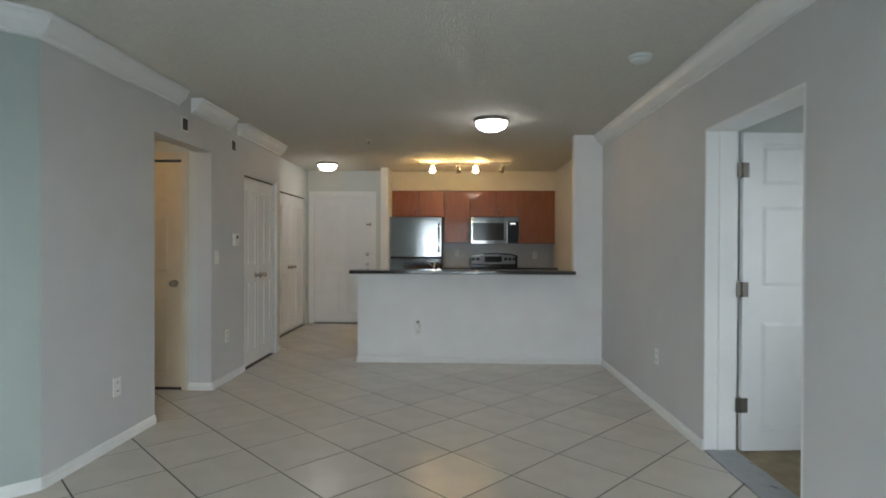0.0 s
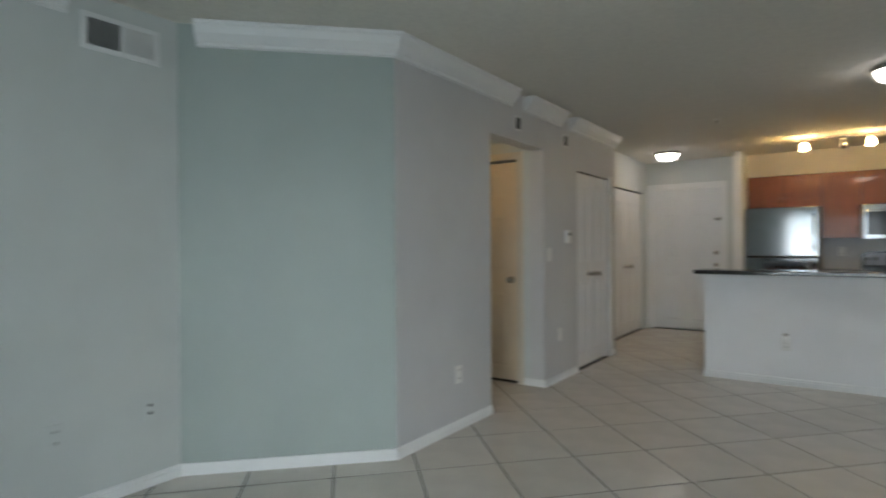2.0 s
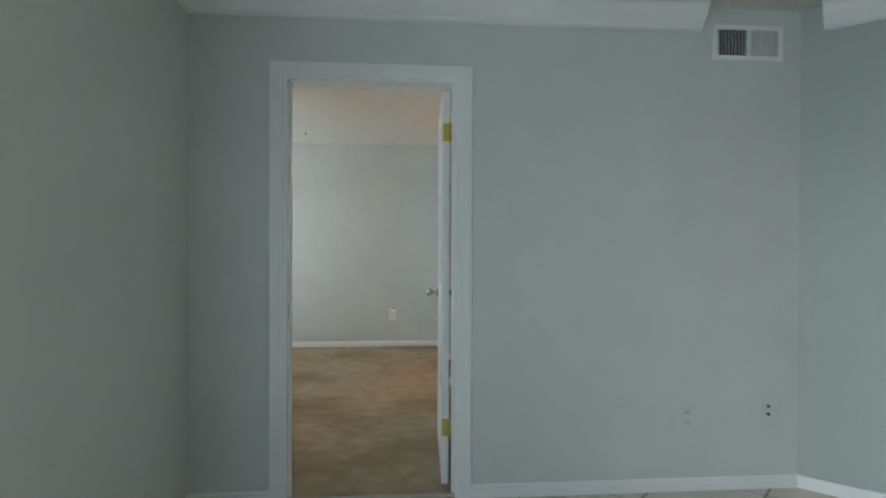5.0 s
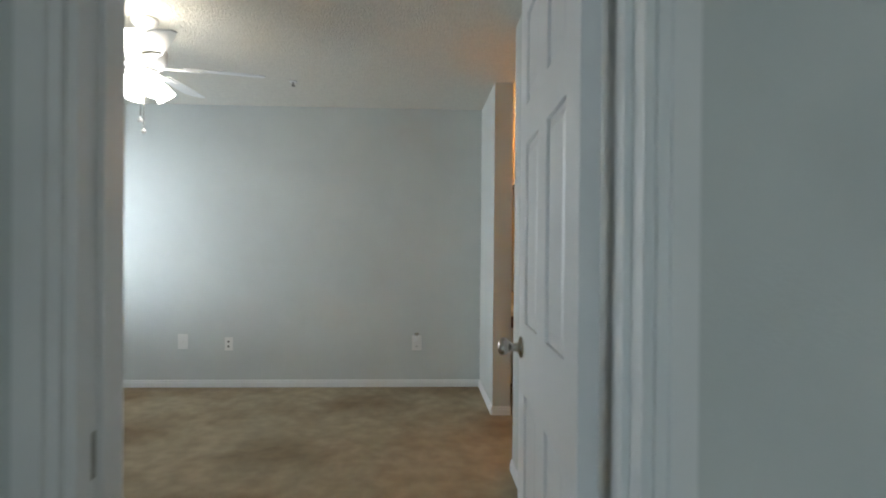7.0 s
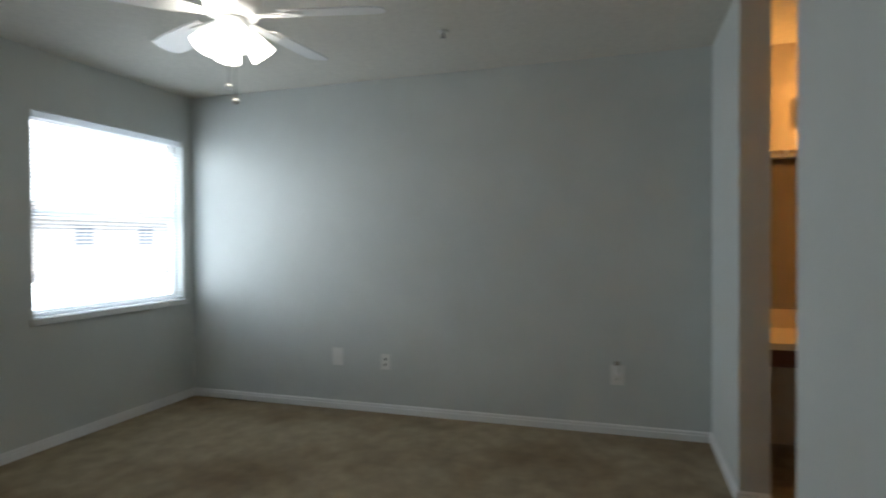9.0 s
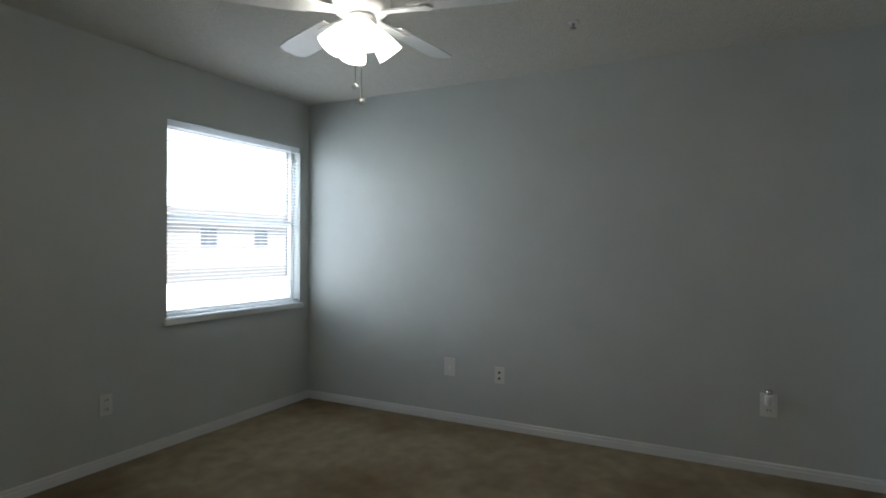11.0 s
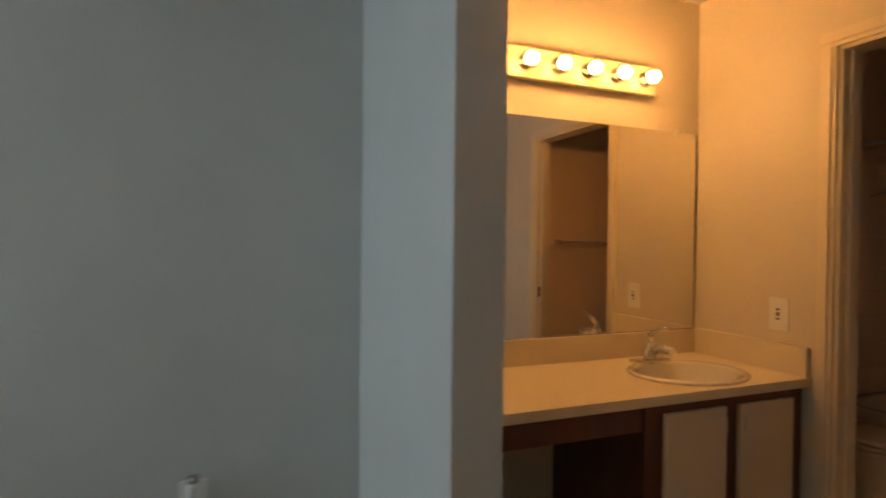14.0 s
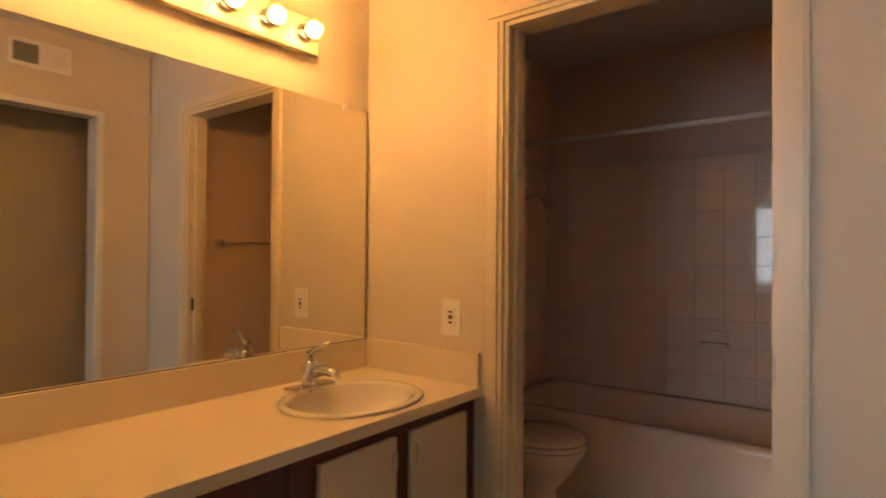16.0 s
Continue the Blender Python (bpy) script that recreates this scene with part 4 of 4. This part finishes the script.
fa = thing("basin_faucet", pose(-6.71, 1.60, 0.731, 0, 0, 0), "chrome single-lever basin tap", "faucet")
part("base", boxes(((-0.025, -0.075, 0), (0.025, 0.075, 0.014)), bevel=0.006), CHROME, fa)
part("body", tube([(0, 0, 0.0), (0, 0, 0.03), (0.005, 0, 0.065), (0.006, 0, 0.085)], [0.036, 0.026, 0.024, 0.012], 16), CHROME, fa)
part("spout", tube([(0.0, 0, 0.045), (0.06, 0, 0.062), (0.105, 0, 0.058), (0.112, 0, 0.040)], [0.020, 0.015, 0.013, 0.012], 14), CHROME, fa)
part("lever", tube([(0, 0, 0.08), (-0.005, 0, 0.10), (0.03, 0, 0.118), (0.085, 0, 0.138)], [0.015, 0.011, 0.008, 0.006], 10), CHROME, fa)

fa.scale = (1.2, 1.2, 1.2)

mi = thing("wall_mirror", pose(-6.899, 1.257, 1.3145), "large frameless wall mirror above the vanity", "mirror")
part("glass", boxes(((-0.003, -0.785, -0.4795), (0.003, 0.785, 0.4795))), MIRROR, mi)
part("edge", boxes(((-0.0035, -0.785, -0.4835), (0.005, 0.785, -0.4795)), ((-0.0035, 0.785, -0.4835), (0.004, 0.788, 0.4795))), SLOT, mi)
for y in (-0.5, 0.66):
    part("clip", boxes(((0.003, y - 0.008, 0.46), (0.010, y + 0.008, 0.488)), bevel=0.002), PLAST, mi)
lb = thing("vanity_light", pose(-6.903, 1.285, 2.012), "polished vanity light bar, bulb glare in its colour, with six lit globe bulbs", "light fixture")
# Pale cream bar colour stands in for the bulbs' glare on polished metal.
part("bar", boxes(((0.0, -0.47, -0.066), (0.035, 0.47, 0.066)), bevel=0.005), mat("light_bar_with_glare", (0.92, 0.86, 0.66), 0.35, 0.25, var=0.02), lb)
for k in range(6):
    y = -0.40 + 0.16 * k
    h = part("socket", lathe([(0.036, 0.034), (0.034, 0.045), (0.022, 0.052)], 20, "x", (0, y, 0)), CHROME, lb)
    g = part("bulb", lathe([(0.014, 0.048), (0.028, 0.058), (0.041, 0.080), (0.042, 0.092), (0.035, 0.114), (0.019, 0.127), (0.002, 0.130)], 22, "x", (0, y, 0)), GLOBE, lb, "clear globe bulb")
    g.visible_shadow = False
    part("filament", lathe([(0.006, 0.066), (0.019, 0.076), (0.026, 0.092), (0.021, 0.108), (0.005, 0.116)], 14, "x", (0, y, 0)), BULB, g, "glowing filament")
plate("wall_outlet", facing(-6.452, 2.06, 0.957, "y-"), "white ground-fault outlet above the vanity", "outlet", "gfci", 0.088, 0.14)
vent(facing(-4.93, 1.45, 2.28, "x-"), 0.30, 0.15, "white wall vent above the closet opening", open_side=1)
solid("trim", boxes(((-4.945, 1.74, 0), (-4.93, 1.775, 2.03)), ((-4.945, 0.85, 2.0), (-4.93, 1.74, 2.03))), TRIM, "white edge trim of the closet opening", "trim")

# ---- bathroom ----
tub = thing("bathtub", pose(-6.07, 3.42, 0), "enamelled built-in bathtub tinted as warmly lit, below glazed tiles", "bathtub")
TX, TY = 0.845, 0.375
bm = bmesh.new()
def ring(w, d, z, r, n=6):
    out = []
    for cx, cy, a0 in ((w - r, d - r, 0), (-w + r, d - r, 90), (-w + r, -d + r, 180), (w - r, -d + r, 270)):
        for i in range(n + 1):
            a = radians(a0 + 90 * i / n)
            out.append(bm.verts.new((cx + r * math.cos(a), cy + r * math.sin(a), z)))
    return out
rings = [ring(TX, TY, 0, 0.01), ring(TX, TY, 0.35, 0.01), ring(TX, TY, 0.372, 0.02), ring(TX - 0.015, TY - 0.015, 0.382, 0.02), ring(TX - 0.075, TY - 0.07, 0.380, 0.12), ring(TX - 0.095, TY - 0.09, 0.365, 0.12), ring(TX - 0.16, TY - 0.13, 0.10, 0.12), ring(TX - 0.24, TY - 0.20, 0.06, 0.10)]
for a, b in zip(rings, rings[1:]):
    for i in range(len(a)):
        j = (i + 1) % len(a)
        bm.faces.new((a[i], a[j], b[j], b[i]))
bm.faces.new(rings[-1])
bmesh.ops.recalc_face_normals(bm, faces=bm.faces)
for f in bm.faces:
    f.smooth = len(f.verts) == 4
part("shell", bm, WARM_ENAMEL, tub)

wc = thing("toilet", pose(-6.38, 2.62, -0.0), "toilet with its lid closed, warm light in its colour", "toilet")


def egg(prof, n=32):
    bm2 = bmesh.new()
    rs = []
    for r, z, off in prof:
        rs.append([bm2.verts.new((off + r * (1.22 if math.cos(2 * math.pi * k / n) > 0 else 0.95) * math.cos(2 * math.pi * k / n), r * math.sin(2 * math.pi * k / n), z)) for k in range(n)])
    for a, b in zip(rs, rs[1:]):
        for k in range(n):
            bm2.faces.new((a[k], a[(k + 1) % n], b[(k + 1) % n], b[k]))
    bm2.faces.new(rs[0])
    bm2.faces.new(rs[-1])
    bmesh.ops.recalc_face_normals(bm2, faces=bm2.faces)
    for f in bm2.faces:
        f.smooth = len(f.verts) == 4
    return bm2


part("bowl", egg([(0.12, 0, -0.05), (0.115, 0.06, -0.05), (0.10, 0.16, -0.04), (0.14, 0.26, -0.01), (0.175, 0.34, 0), (0.178, 0.362, 0)]), WARM_ENAMEL, wc)
part("seat", egg([(0.176, 0.364, 0), (0.182, 0.370, 0), (0.182, 0.380, 0), (0.176, 0.385, 0)]), WARM_ENAMEL, wc)
part("lid", egg([(0.176, 0.388, 0), (0.183, 0.394, 0), (0.182, 0.404, 0), (0.165, 0.411, 0), (0.05, 0.414, 0)]), WARM_ENAMEL, wc)
part("tank", boxes(((-0.55, -0.22, 0.36), (-0.36, 0.22, 0.70)), bevel=0.02), WARM_ENAMEL, wc)
part("tank_lid", boxes(((-0.56, -0.23, 0.70), (-0.35, 0.23, 0.735)), bevel=0.01), WARM_ENAMEL, wc)
part("pedestal", boxes(((-0.5, -0.10, 0.0), (-0.1, 0.10, 0.36)), bevel=0.03), WARM_ENAMEL, wc)
rod = thing("shower_rod", pose(0, 0, 0), "white shower curtain rod", "shower rod")
part("rod", tube([(-6.93, 3.08, 1.80), (-5.22, 3.08, 1.80)], 0.0125, 12), PLAST, rod)
for x in (-6.92, -5.23):
    part("flange", lathe([(0.03, -0.008), (0.03, 0.004), (0.016, 0.008)], 16, "x", (x, 3.08, 1.80)), PLAST, rod)
sd = thing("soap_dish", pose(-5.90, 3.768, 0.72), "ceramic soap dish set in the tile, tinted as warmly lit", "soap dish")
part("tray", boxes(((-0.075, -0.05, -0.02), (0.075, 0, -0.005)), ((-0.075, -0.008, -0.05), (0.075, 0, 0.06)), bevel=0.006), WARM_ENAMEL, sd)
sh = thing("shower_fixture", pose(-6.92, 3.45, 1.55), "chrome shower arm with a small head", "shower")
part("arm", tube([(0, 0, 0), (0.08, 0, 0.02), (0.14, 0, -0.03)], 0.009, 10), CHROME, sh)
part("head", tube([(0.13, 0, -0.02), (0.16, 0, -0.06)], [0.014, 0.032], 14), CHROME, sh)
tb = thing("towel_bar", pose(-5.22, 2.95, 1.26), "chrome towel bar on the bathroom wall", "towel bar")
part("bar", tube([(-0.055, -0.62, 0), (-0.055, 0.0, 0)], 0.009, 10), CHROME, tb)
for y in (-0.60, -0.02):
    part("post", boxes(((-0.065, y - 0.015, -0.02), (0, y + 0.015, 0.02)), bevel=0.004), CHROME, tb)

# ---- outside the window ----
solid("ground", boxes(((-400, -400, -0.9), (400, 400, -0.42))), GRASS, "lawn and open ground", "ground")
solid("pavement", boxes(((-60, -34, -0.42), (40, -5, -0.40))), CONC, "pale concrete parking area", "pavement")
hz = bpy.data.materials.new("bright_hazy_sky")
hz.use_nodes = True
hb = hz.node_tree.nodes["Principled BSDF"]
hb.inputs["Base Color"].default_value = (0.8, 0.85, 0.9, 1)
hb.inputs["Emission Color"].default_value = (0.9, 0.95, 1.0, 1)
hb.inputs["Emission Strength"].default_value = 3.0
solid("backdrop", boxes(((-140, -90.2, -0.42), (90, -90, 45))), hz, "bright hazy sky in the distance", "backdrop")
bd = thing("apartment_building", pose(-20, -34, -0.42), "pale stucco low apartment building across the lot", "building")
part("wall", boxes(((-26, -8, 0), (26, 0, 3.4))), STUCCO, bd)
part("roof", prism([(-9, 3.4), (0.6, 3.4), (0.6, 3.55), (-4, 4.6), (-9, 3.55)], -26.6, 26.6, "x"), ROOF, bd)
for x in range(-22, 24, 5):
    for z in (1.5,):
        w = part("window", boxes(((x, 0, z), (x + 1.5, 0.06, z + 1.4))), TRIM, bd)
        for k in (0, 1):
            part("pane", boxes(((x + 0.08 + 0.7 * k, 0.05, z + 0.08), (x + 0.72 + 0.7 * k, 0.075, z + 1.32))), PANE, w)
fence = thing("patio_railing", pose(-7.6, -6.2, -0.42), "white metal railing outside the window", "railing")
part("rail", boxes(((-1.6, -0.02, 0.98), (1.6, 0.02, 1.02)), ((-1.6, -0.02, 0.1), (1.6, 0.02, 0.14))), TRIM, fence)
for i in range(28):
    part("baluster", boxes(((-1.6 + i * 0.118, -0.01, 0), (-1.58 + i * 0.118, 0.01, 1.0))), TRIM, fence)

# glazed tiles round the tub
wall_b = bpy.data.objects["wall_bath"]
grout = part("grout_bed", merge(prism([(-6.925, 3.739), (-5.225, 3.7985), (-5.225, 3.7995), (-6.925, 3.7995)], 0.385, 1.80), boxes(((-6.929, 3.05, 0.385), (-6.924, 3.793, 1.80)), ((-5.226, 3.05, 0.385), (-5.221, 3.793, 1.80)))), BGROUT, wall_b)
TS = 0.152
tm = None
for i in range(11):
    for j in range(9):
        if tm is None:
            bm = boxes(((-TS / 2 + 0.0012, -0.003, -TS / 2 + 0.0012), (TS / 2 - 0.0012, 0.003, TS / 2 - 0.0012)))
            bmesh.ops.bevel(bm, geom=[e for e in bm.edges if all(v.co.y < 0 for v in e.verts)], offset=0.0018, segments=1, affect="EDGES")
            t = part("tile", bm, BTILE)
            tm = t.data
        else:
            t = new("tile", tm)
        # wall turned two degrees, an added skew to catch the window's reflection
        t.matrix_world = pose(-6.925 + TS * (i + 0.5) + 0.01, 3.735 + 0.035 * (TS * (i + 0.5) + 0.01), 0.385 + TS * (j + 0.5), random.uniform(-0.2, 0.2), 0, 2.0 + random.uniform(-0.2, 0.2))
        t.parent = wall_b
for s, x in ((1, -6.921), (-1, -5.229)):
    for i in range(4):
        for j in range(9):
            t = new("tile", tm)
            t.matrix_world = pose(x, 3.785 - TS * (i + 0.5), 0.385 + TS * (j + 0.5), 0, 0, 90 * s)
            t.parent = wall_b
